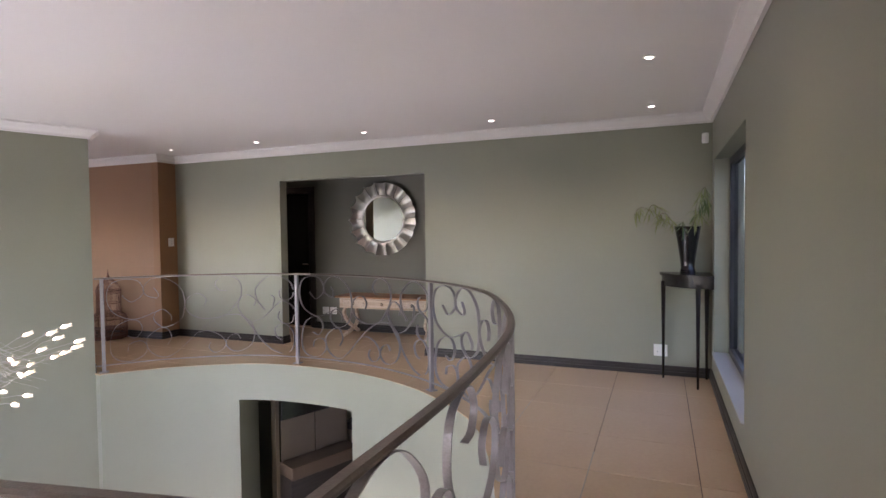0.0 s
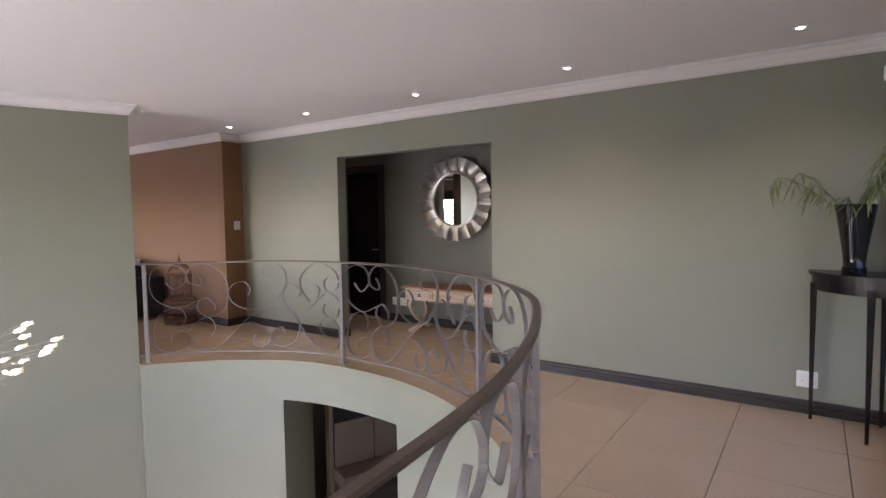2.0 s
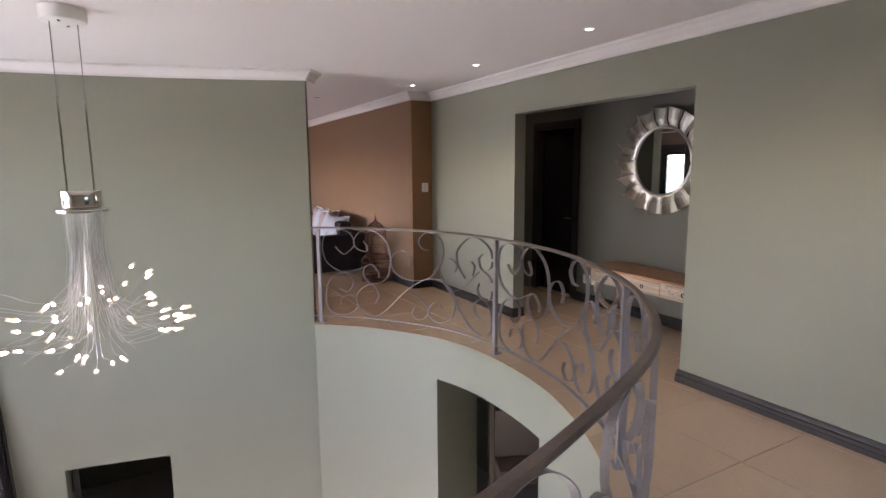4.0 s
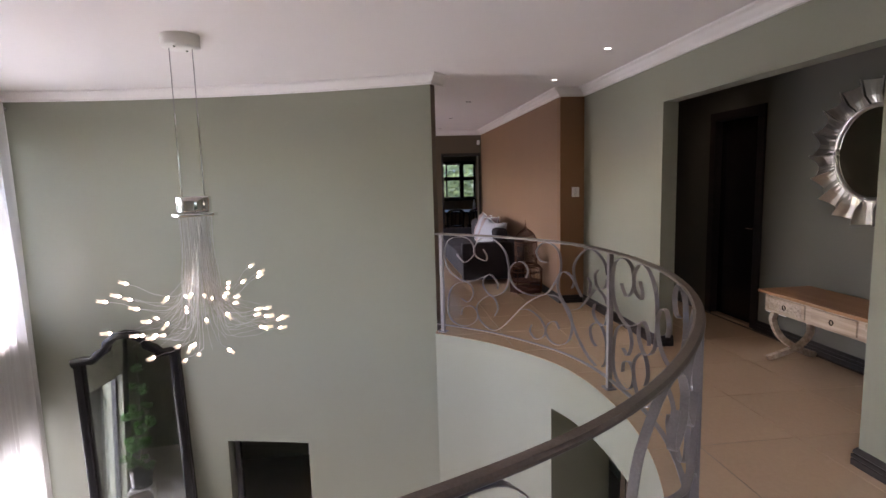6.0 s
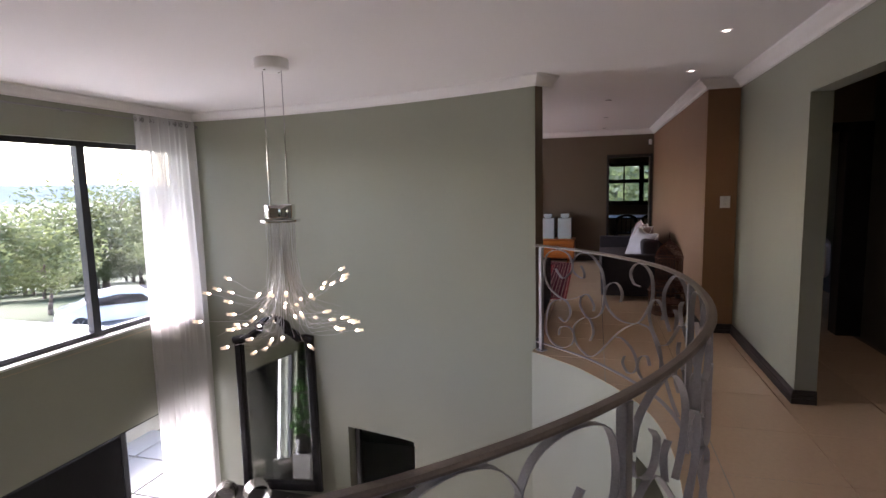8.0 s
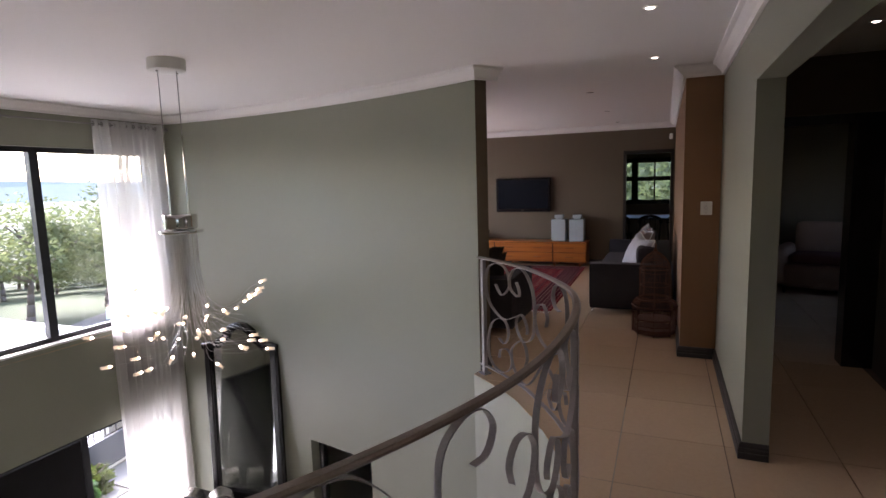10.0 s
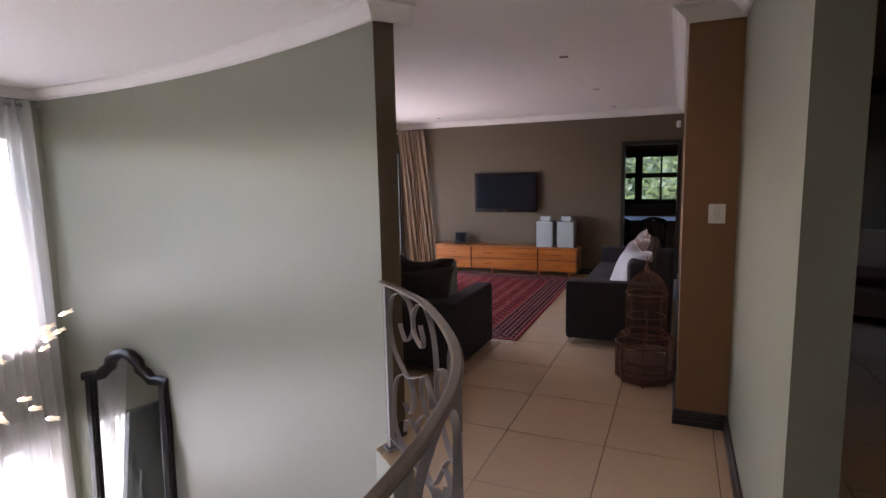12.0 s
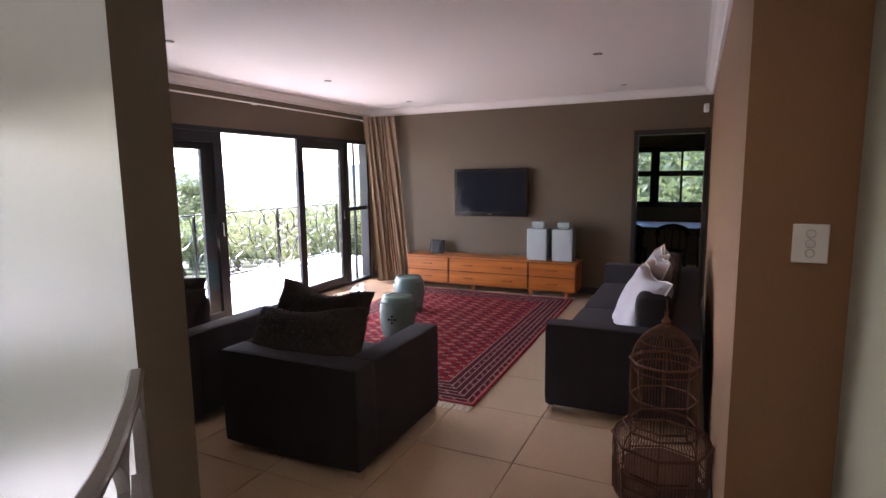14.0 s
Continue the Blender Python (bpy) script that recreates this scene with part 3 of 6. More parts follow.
class Line:
    """A plan line by its length."""

    def __init__(self, pts):
        self.p = [Vector((q[0], q[1], 0)) for q in pts]
        self.s = [0.0]
        for a, b in zip(self.p, self.p[1:]):
            self.s.append(self.s[-1] + (b - a).length)

    def at(self, s):
        s = min(max(s, 0), self.s[-1] - 1e-4)
        i = next(k for k in range(len(self.s) - 1) if self.s[k + 1] >= s)
        t = (s - self.s[i]) / max(1e-6, self.s[i + 1] - self.s[i])
        a, b = self.p[i], self.p[i + 1]
        d = (b - a).normalized()
        return a.lerp(b, t), Vector((-d.y, d.x, 0))


def balustrade(name, pts, posts, height, z, bar, label, metal, top, group=""):
    """Posts, rails and flat-bar scrolls along a plan line. posts: lengths at which a post stands."""
    line = Line(pts)
    root = thing(name, label, "railing", group=group)
    root.location = (*line.p[0].to_2d(), z)
    o = root.location.copy()
    low, high = 0.075, height - 0.016

    def rail(nm, h, shape, m, s0=0.0, s1=None):
        s1 = line.s[-1] if s1 is None else s1
        k = max(4, int((s1 - s0) / 0.07))
        path = [line.at(s0 + (s1 - s0) * i / k)[0] + Vector((0, 0, z + h)) - o for i in range(k + 1)]
        part(nm, add_sweep(bmesh.new(), path, shape), m, root, smooth=True)
    rail("handrail", height - 0.005, [(-0.022, -0.004), (-0.019, -0.006), (0.019, -0.006), (0.022, -0.004), (0.021, 0.002), (0.016, 0.005), (0.013, 0.009), (-0.013, 0.009), (-0.016, 0.005), (-0.021, 0.002)], top)
    rail("top_bar", height - 0.0135, rect_shape(0.03, 0.005), metal)
    rail("bottom_bar", low, rect_shape(0.03, 0.008), metal)
    for s in posts:
        p, n = line.at(s)
        t = Vector((n.y, -n.x, 0))
        m = Matrix((( t.x, n.x, 0, p.x - o.x), (t.y, n.y, 0, p.y - o.y), (0, 0, 1, z - o.z), (0, 0, 0, 1)))
        post = part("post", box(-0.018, 0.018, -0.018, 0.018, 0, height - 0.02, bevel=0.002), metal, root, at=m)
        part("foot_plate", box(-0.045, 0.045, -0.04, 0.04, 0, 0.012, bevel=0.003), metal, post)
    for s0, s1 in zip(posts, posts[1:]):
        for curve in SCROLLS:
            pts2 = smooth_path([(u, v, 0) for u, v in curve], 4)
            path, ups = [], []
            for q in pts2:
                p, n = line.at(s0 + 0.02 + (s1 - s0 - 0.04) * q.x)
                path.append(p + Vector((0, 0, z + low + (high - low) * q.y)) - o)
                ups.append(n)
            part("scroll", add_sweep(bmesh.new(), path, rect_shape(0.0038, bar), up=ups), metal, root, smooth=True)
    return root


LEN = Line(DRUM).s[-1]
rail_line = [(p.x, p.y) for p in RAIL]
L = Line(rail_line)


def length_at(x, y):
    return min(np.arange(0, L.s[-1], 0.01), key=lambda s: (L.at(s)[0] - Vector((x, y, 0))).length)


P2, P3 = float(length_at(-3.52, 5.67)), float(length_at(-1.66, 5.23))
P4 = float(length_at(-0.40, 3.36))
posts = [0.07, P2, P3, P4, L.s[-1] - 0.02]
balustrade("balustrade", rail_line, posts, 1.03, 0.0, 0.026, "pewter grey wrought iron balustrade with scrolls round the landing", STEEL, RAILPAINT)
balustrade("stair_railing", [(-0.225, 1.33), (-0.80, 1.22), (-1.4, 1.13), (-2.25, 1.0)], [0.03, 2.0], 1.03, 0.0, 0.026, "pewter grey wrought iron railing at the stair head", STEEL, RAILPAINT)
balustrade("balcony_railing", [(-13.4, -0.55), (-11.9, -0.55), (-6.3, -0.55)], [0.02, 1.75, 3.5, 5.25, 7.05], 1.05, 0.03, 0.02, "black wrought iron balcony railing with open scrolls", BLACK, BLACK)

# ---- lamps ----
LAMP = glow("lamp_glass", (1.0, 0.93, 0.82), 1.0)
UNLIT = mat("lamp_glass_off", (0.5, 0.48, 0.46), 0.2, bump=0)


def downlight(x, y, lit=True):
    root = thing("downlight", "small round white ceiling downlight, " + ("lit" if lit else "switched off"), "ceiling lamp", at=pose(x, y, CEIL), group="ceiling downlights")
    part("rim", add_lathe(bmesh.new(), [(0.026, -0.001), (0.040, -0.001), (0.040, -0.006), (0.026, -0.007)], 24, cap=False), WHITE if lit else CHROME, root)
    part("bulb", add_lathe(bmesh.new(), [(0.027, -0.003), (0.020, -0.008)], 20), LAMP if lit else UNLIT, root)
    if lit:
        beam = new("downlight_beam", bpy.data.lights.new("downlight_beam", "SPOT"))
        beam.data.energy, beam.data.color = 0.65, (1.0, 0.82, 0.62)
        beam.data.spot_size, beam.data.spot_blend, beam.data.shadow_soft_size = radians(120), 1.0, 0.03
        beam.location = (x, y, CEIL - 0.02)


for x in (0.25, -1.28, -2.78, -4.30, -5.71):
    downlight(x, 5.98)
downlight(0.26, 4.46)
downlight(0.26, 2.9)
downlight(-5.3, 7.3)
for x in (-7.28, -9.2, -11.0):
    downlight(x, 5.28, False), downlight(x + 0.05, 2.5, False)

CX, CY = -3.93, 2.71
ch = thing("chandelier", "chrome spray chandelier with lit glass buds on thin wires", "chandelier", at=pose(CX, CY, CEIL))
DROP = 0.095
bm = bmesh.new()
add_lathe(bm, [(0.118, -0.085), (0.128, -0.078), (0.13, -0.07), (0.13, 0.0)], 32)
part("canopy", bm, WHITE, ch, smooth=True)
for k in (-1, 1):
    dx, dy = -0.018 * k, 0.072 * k
    part("rod", add_sweep(bmesh.new(), [(dx, dy, -0.08), (dx, dy, -0.45 - DROP)], ring_shape(0.003, 6), up=(0, 1, 0)), STEEL, ch)
    part("tube", add_sweep(bmesh.new(), [(dx, dy, -0.44 - DROP), (dx, dy, -1.04 - DROP)], ring_shape(0.0065, 8), up=(0, 1, 0)), CHROME, ch)
    part("screw", add_lathe(bmesh.new(), [(0.008, -0.092), (0.010, -0.085)], 8, center=(dy, dx)), CHROME, ch)
part("hub", add_lathe(bmesh.new(), [(0.105, -1.135), (0.118, -1.13), (0.12, -1.12), (0.12, -1.03), (0.118, -1.025), (0.06, -1.024)], 32), CHROME, ch, smooth=True, at=pose(0, 0, -DROP))
part("flange", add_lathe(bmesh.new(), [(0.155, -1.165), (0.157, -1.16), (0.157, -1.148), (0.155, -1.143), (0.02, -1.140)], 32), CHROME, ch, smooth=True, at=pose(0, 0, -DROP))
rng = random.Random(7)
WIRE = mat("silver_wire", (0.5, 0.49, 0.48), 0.3, metal=0.9, bump=0)
BUDLIGHT = glow("bud_lamp", (1.0, 0.84, 0.62), 5.0)
# petals emit faintly in place of bulb light caught in the glass
PETAL = glow("bud_glass_glow", (0.95, 0.82, 0.62), 0.055)
bud_meshes = []
bm = bmesh.new()
add_lathe(bm, [(0.004, -0.008), (0.008, 0.0), (0.0115, 0.010), (0.0120, 0.018), (0.009, 0.024)], 12)
bud_meshes.append(mesh_of(bm, "bulb", BUDLIGHT, smooth=True))
bm = bmesh.new()
add_lathe(bm, [(0.0125, 0.012), (0.0145, 0.022), (0.0115, 0.034), (0.006, 0.046), (0.002, 0.058)], 8)
for k in range(5):
    a = 2 * math.pi * k / 5
    c, q, e = math.cos(a), math.sin(a), 0.008 + 0.004 * (k % 3)
    add_sweep(bm, [(0.010 * c, 0.010 * q, 0.002), (0.0165 * c, 0.0165 * q, 0.022), (0.010 * c, 0.010 * q, 0.044), (e * math.cos(a + 0.5), e * math.sin(a + 0.5), 0.066 + 0.008 * (k % 2))], [(-0.003, 0), (0.003, 0), (0, 0.0012)])
bud_meshes.append(mesh_of(bm, "petals", PETAL, smooth=True))
N = 50
for i in range(N):
    a = i * 2.39996 + rng.uniform(-0.12, 0.12)
    u = ((i * 7) % N + 0.5) / N
    r = (0.40 + 0.24 * rng.random()) if i % 5 else (0.12 + 0.4 * rng.random())
    z = -1.62 - 0.50 * u if i % 5 else -1.70 - 0.56 * u
    c, s = math.cos(a), math.sin(a)
    r0 = 0.035 + 0.08 * rng.random()
    belly = -1.72 - 0.30 * u - 0.08 * rng.random()
    tip = Vector((r * c, r * s, z))
    if i % 5:
        pts = [(r0 * c, r0 * s, -1.16), (r0 * c, r0 * s, -1.42), ((r0 + 0.02) * c, (r0 + 0.02) * s, -1.60), (r * 0.30 * c, r * 0.30 * s, belly), (r * 0.62 * c, r * 0.62 * s, min(belly, z) - 0.02 + 0.3 * max(0, z - belly)), (r * 0.85 * c, r * 0.85 * s, z - 0.03 + 0.03 * u), tip]
    else:
        pts = [(r0 * c, r0 * s, -1.16), (r0 * c, r0 * s, -1.42), (r0 * 1.2 * c, r0 * 1.2 * s, -1.60), (r * 0.6 * c, r * 0.6 * s, min(-1.66, z + 0.12)), tip]
    path = smooth_path(pts, 6)
    part("wire", add_sweep(bmesh.new(), path, ring_shape(0.0013, 4)), WIRE, ch, at=pose(0, 0, -DROP))
    d = (path[-1] - path[-3]).normalized()
    q = d.to_track_quat("Z", "Y").to_matrix().to_4x4()
    bud = new("bud", bud_meshes[0])
    bud.parent, bud.matrix_basis = ch, Matrix.Translation(tip + Vector((0, 0, -DROP))) @ q @ Matrix.Scale(0.87, 4)
    pet = new("petals", bud_meshes[1])
    pet.parent = bud
bm = bmesh.new()
for i in range(70):
    a, r0 = i * 2.39996, 0.03 + 0.09 * ((i * 0.73) % 1)
    c, s = math.cos(a), math.sin(a)
    e, f = 0.15 + 0.40 * ((i * 0.41) % 1), (i * 0.3) % 1
    add_sweep(bm, smooth_path([(r0 * c, r0 * s, -1.16), (r0 * c, r0 * s, -1.45), ((r0 + 0.02) * c, (r0 + 0.02) * s, -1.62), (e * 0.5 * c, e * 0.5 * s, -1.76 - 0.2 * f), (e * c, e * s, -1.86 - 0.2 * f)], 5), ring_shape(0.0011, 3))
part("spray", bm, WIRE, ch, kind="stuff", at=pose(0, 0, -DROP))


# ---- curtains ----
def curtain(name, label, x0, x1, y, top, bottom, m, folds, drift=0.0, spread=0.0, rings=True, depth=0.035, turn=0):
    root = thing(name, label, "curtain", at=pose((x0 + x1) / 2, y, bottom, 0, 0, turn))
    h, w0 = top - bottom, (x1 - x0)
    bm = bmesh.new()
    nu, nv = folds * 10, 26
    grid = []
    for j in range(nv + 1):
        v = j / nv
        row = []
        for i in range(nu + 1):
            u = i / nu
            ph = u * folds * 2 * math.pi
            sc = 1 + spread * (1 - v) ** 1.5
            x = (u - 0.5) * w0 * sc + drift * (1 - v) + 0.012 * math.sin(5 * v + ph * 0.31)
            yy = depth * (0.65 + 0.5 * math.sin(u * 9 + 2.3 * v)) * math.sin(ph + 0.5 * math.sin(3 * v + u * 7)) + 0.3 * depth * math.sin(2.3 * ph + v * 4) * (1 - v)
            row.append(bm.verts.new((x, yy, h * v)))
        grid.append(row)
    for a, b in zip(grid, grid[1:]):
        for i in range(nu):
            bm.faces.new((a[i], a[i + 1], b[i + 1], b[i]))
    part("cloth", bm, m, root, smooth=True)
    if rings:
        for i in range(folds * 2):
            part("eyelet", add_sweep(bmesh.new(), [(0.022 * math.cos(q * math.pi / 5), 0.022 * math.sin(q * math.pi / 5), 0) for q in range(10)], ring_shape(0.005, 5), closed=True), STEEL, root, at=pose(-w0 / 2 + w0 * (i + 0.5) / folds / 2, 0, h - 0.05, 0, 90, 0))
    return root


def rod(name, label, x0, x1, y, z, m):
    root = thing(name, label, "curtain rod", at=pose((x0 + x1) / 2, y, z))
    k = (x1 - x0) / 2
    part("pole", add_sweep(bmesh.new(), [(-k, 0, 0), (k, 0, 0)], ring_shape(0.008, 12)), m, root, smooth=True)
    for s in (-0.9, 0.0, 0.9):
        part("bracket", add_sweep(bmesh.new(), [(s * k, 0, 0), (s * k, -0.06, 0.0), (s * k, -0.11, 0.02)], rect_shape(0.012, 0.02)), m, root)
    for s in (-1, 1):
        part("finial", add_lathe(bmesh.new(), [(0.004, -0.03), (0.02, -0.02), (0.024, 0), (0.02, 0.02), (0.004, 0.03)], 12), m, root, at=pose(s * (k + 0.02), 0, 0, 0, 90, 0))


curtain("sheer_curtain", "white sheer eyelet curtain hanging down both storeys by the window", -6.03, -5.13, SOUTH + 0.13, 2.49, GROUND + 0.02, SHEER, 9, drift=0.0, spread=0.03, depth=0.06)
rod("curtain_rod", "steel curtain rod above the tall window", -6.1, -2.6, SOUTH + 0.12, 2.44, STEEL)
TAUPE = mat("taupe_curtain_cloth", (0.30, 0.22, 0.15), 0.85, vary=0.07, scale=2, fine=220, bump=0.1)
curtain("taupe_curtain", "heavy taupe eyelet curtain drawn to the corner", -11.53, -11.06, SY + 0.34, 2.48, 0.02, TAUPE, 7, drift=-0.20, spread=0.10, depth=0.034, turn=-50)
rod("curtain_rod", "pale steel curtain rod above the sliding doors", -11.55, -6.6, SY + 0.13, 2.43, WHITE)

# ---- hall: half table, vase, sockets ----
RIM = mat("glossy_black", (0.010, 0.008, 0.010), 0.12, bump=0)
table = thing("corner_table", "tall black lacquered quarter-round console table in the corner", "console table", at=pose(EAST - 0.02, NORTH - 0.03, 0))
bm = bmesh.new()


def quarter(bm, r, z0, z1, n=16):
    lo, hi = [], []
    pts = [(0, 0)] + [(-r * math.cos(i * math.pi / 2 / n), -r * math.sin(i * math.pi / 2 / n)) for i in range(n + 1)]
    for x, y in pts:
        lo.append(bm.verts.new((x, y, z0))), hi.append(bm.verts.new((x, y, z1)))
    bm.faces.new(lo[::-1]), bm.faces.new(hi)
    for i in range(len(pts)):
        j = (i + 1) % len(pts)
        bm.faces.new((lo[i], lo[j], hi[j], hi[i]))


quarter(bm, 0.46, 1.03, 1.055)
part("tabletop", bm, BLACK, table)
bm = bmesh.new()
quarter(bm, 0.44, 0.93, 1.03)
part("apron", bm, BLACK, table)
for x, y in ((-0.425, -0.09), (-0.13, -0.42), (-0.03, -0.03)):
    bm = bmesh.new()
    r = bmesh.ops.create_cone(bm, segments=4, radius1=0.014, radius2=0.03, depth=0.97, cap_ends=True)
    bmesh.ops.rotate(bm, verts=bm.verts, matrix=Matrix.Rotation(math.pi / 4, 3, "Z"))
    bmesh.ops.translate(bm, verts=bm.verts, vec=(x, y, 0.485))
    part("leg", bm, BLACK, table)
vase = thing("vase", "tall glossy black flared vase with ribbed foot", "vase", at=pose(0.57, 6.28, 1.055) @ Matrix.Scale(1.07, 4))
part("body", add_lathe(bmesh.new(), [(0.062, 0), (0.068, 0.004), (0.062, 0.012), (0.067, 0.02), (0.06, 0.028), (0.064, 0.038), (0.056, 0.05), (0.062, 0.12), (0.08, 0.25), (0.098, 0.36), (0.108, 0.415), (0.112, 0.425), (0.106, 0.425), (0.09, 0.34)], 32, cap=True), RIM, vase, smooth=True)
LEAF = mat("leaf_green", (0.07, 0.12, 0.03), 0.45, vary=0.25, scale=6, fine=50, bump=0.02, random_hue=0.2)
LEAFP = mat("leaf_pale", (0.19, 0.22, 0.08), 0.5, vary=0.2, scale=6, fine=50, bump=0.02)
TWIG = mat("twig", (0.12, 0.10, 0.05), 0.8)


def leaf_shape(bm, base, d, length, width, droop):
    side = d.cross(Vector((0, 0, 1)))
    side = side.normalized() if side.length > 0.1 else Vector((1, 0, 0))
    p = [base, base + d * length * 0.5 + Vector((0, 0, -droop * 0.3)), base + d * length + Vector((0, 0, -droop))]
    a = bm.verts.new(p[0])
    b, c = bm.verts.new(p[1] + side * width), bm.verts.new(p[1] - side * width)
    e = bm.verts.new(p[2])
    m = bm.verts.new(p[1] + Vector((0, 0, 0.004)))
    for f in ((a, b, m), (a, m, c), (b, e, m), (m, e, c)):
        bm.faces.new(f)


spray = thing("foliage", "sprigs of narrow green leaves in the black vase", "plant", at=pose(0.57, 6.28, 1.10))
rng = random.Random(3)
for s, (dx, dy, h) in enumerate([(-0.46, -0.05, 0.60), (-0.34, -0.10, 0.62), (-0.25, 0.02, 0.54), (0.14, -0.40, 0.66), (0.12, -0.56, 0.74), (0.1, -0.28, 0.55), (-0.05, -0.1, 0.46)]):
    path = smooth_path([(0, 0, 0), (dx * 0.1, dy * 0.1, 0.3), (dx * 0.55, dy * 0.55, h * 0.85), (dx * 0.9, dy * 0.9, h), (dx * 1.05, dy * 1.05, h - 0.07)], 5)
    part("stem", add_sweep(bmesh.new(), path, ring_shape(0.002, 5)), TWIG, spray)
    bm = bmesh.new()
    for p in path[8:]:
        for k in range(2):
            d = Vector((rng.uniform(-1, 1), rng.uniform(-1, 1), rng.uniform(-1.6, 0.1))).normalized()
            leaf_shape(bm, p, d, rng.uniform(0.08, 0.14), 0.008, rng.uniform(0.01, 0.05))
    part("leaves", bm, LEAF if s in (3, 6) else LEAFP, spray)


def plate(name, label, category, m, w, h, pieces=()):
    """A wall plate in the local x-z plane, facing -y."""
    root = thing(name, label, category, at=m)
    part("plate", box(-w / 2, w / 2, -0.008, 0, -h / 2, h / 2, bevel=0.003), WHITE, root)
    for nm, x, z, a, b in pieces:
        if nm == "round_rocker":
            part("rocker_ring", add_lathe(bmesh.new(), [(a / 2 + 0.0025, 0.0), (a / 2 + 0.002, 0.0015), (a / 2, 0.0015)], 20, cap=False), UNLIT, root, at=pose(x, -0.008, z, 90, 0, 0))
            part("rocker", add_lathe(bmesh.new(), [(a / 2, 0.0), (a / 2 - 0.001, 0.003), (a / 2 - 0.003, 0.004)], 20), WHITE, root, at=pose(x, -0.008, z, 90, 0, 0))
            continue
        part(nm, box(x - a / 2, x + a / 2, -0.012, -0.008, z - b / 2, z + b / 2, bevel=0.0015), WHITE if nm != "pin_hole" else BLACK, root)
    return root


SOCKET = [("rocker", -0.03, 0.03, 0.02, 0.03), ("rocker", 0.03, 0.03, 0.02, 0.03), ("pin_hole", -0.03, -0.015, 0.008, 0.008), ("pin_hole", 0.02, -0.03, 0.008, 0.008), ("pin_hole", 0.04, -0.03, 0.008, 0.008)]
plate("wall_socket", "white double wall socket above the baseboard", "socket", pose(0.33, NORTH, 0.25), 0.13, 0.12, SOCKET)
plate("wall_socket", "white double wall socket beside the carved table", "socket", pose(-4.52, 7.73, 0.28), 0.12, 0.11, SOCKET)
plate("wall_socket", "white double wall socket beside the carved table", "socket", pose(-4.38, 7.73, 0.28), 0.12, 0.11, SOCKET)
plate("light_switch", "white three-gang light switch on the terracotta pier", "light switch", pose(STEP_X, 6.42, 1.38, 0, 0, 90), 0.095, 0.12, [("round_rocker", 0, 0.03, 0.022, 0.022), ("round_rocker", 0, 0, 0.022, 0.022), ("round_rocker", 0, -0.03, 0.022, 0.022)])
for m, lab in ((pose(0.74, 6.45, 2.36, 0, 0, -35), "small white motion sensor high in the corner of the landing"), (pose(-11.55, 6.17, 2.36, 0, 0, 50), "small white motion sensor high in the corner of the lounge")):
    r = thing("motion_sensor", lab, "sensor", at=m)
    part("case", box(-0.03, 0.03, -0.04, 0.0, -0.05, 0.05, bevel=0.01), WHITE, r)
    part("lens", box(-0.022, 0.022, -0.046, -0.04, -0.03, 0.01, bevel=0.003), CEILING, r)

# ---- hall niche: round mirror and carved table ----
FRAME = mat("silver_leaf", (0.74, 0.71, 0.66), 0.3, metal=0.9, vary=0.08, scale=6, fine=40, bump=0.1, stretch=(1, 1, 1))
m = thing("round_mirror", "round mirror in a fluted antique silver sunburst frame", "mirror", at=pose(-3.455, 7.70, 1.68))
NP = 18
for k in range(NP):
    bm = bmesh.new()
    a0, a1 = 2 * math.pi * k / NP, 2 * math.pi * (k + 1) / NP
    cols = []
    for i in range(7):
        t = i / 6
        a = a0 + (a1 - a0) * t
        bulge = 1 - abs(2 * t - 1) ** 1.6
        row = []
        for r, y in ((0.335, -0.03), (0.42, -0.035 + 0.045 * bulge - 0.05), (0.54 - 0.012 * bulge, -0.05 + 0.07 * bulge - 0.05)):
            row.append(bm.verts.new((r * math.cos(a), y + 0.03 * (t - 0.5), r * math.sin(a))))
        cols.append(row)
    for c0, c1 in zip(cols, cols[1:]):
        for j in range(2):
            bm.faces.new((c0[j], c0[j + 1], c1[j + 1], c1[j]))
    ob = part("flute", bm, FRAME, m)
    so = ob.modifiers.new("thick", "SOLIDIFY")
    so.thickness = 0.006
part("inner_ring", add_sweep(bmesh.new(), [(0.345 * math.cos(q * math.pi / 24), -0.045, 0.345 * math.sin(q * math.pi / 24)) for q in range(48)], ring_shape(0.014, 8), closed=True), FRAME, m, smooth=True)
part("mirror_glass", add_lathe(bmesh.new(), [(0.34, 0.028), (0.34, 0.032), (0.325, 0.036)], 48), MIRROR, m, at=pose(0, 0, 0, 90, 0, 0))
part("backing", add_lathe(bmesh.new(), [(0.36, -0.028), (0.36, 0.026)], 32), BLACK, m, at=pose(0, 0, 0, 90, 0, 0))

PALEWOOD = wood("limed_wood", (0.36, 0.26, 0.18), (0.62, 0.50, 0.38), 0.6)
TOPWOOD = wood("worn_top_wood", (0.30, 0.14, 0.06), (0.42, 0.22, 0.11), 0.45)
t = thing("carved_table", "limed wooden console table with carved drawers and curved crossed legs", "console table", at=pose(-3.25, 7.44, 0) @ Matrix.Diagonal((1, 1, 0.88, 1)))
part("tabletop", box(-0.76, 0.76, -0.24, 0.24, 0.635, 0.665, bevel=0.008, segments=2), TOPWOOD, t)
part("apron", box(-0.70, 0.70, -0.21, 0.21, 0.47, 0.635, bevel=0.003), PALEWOOD, t)
CARVE = mat("carved_wood", (0.52, 0.42, 0.33), 0.7, vary=0.35, scale=45, fine=120, bump=0.6)
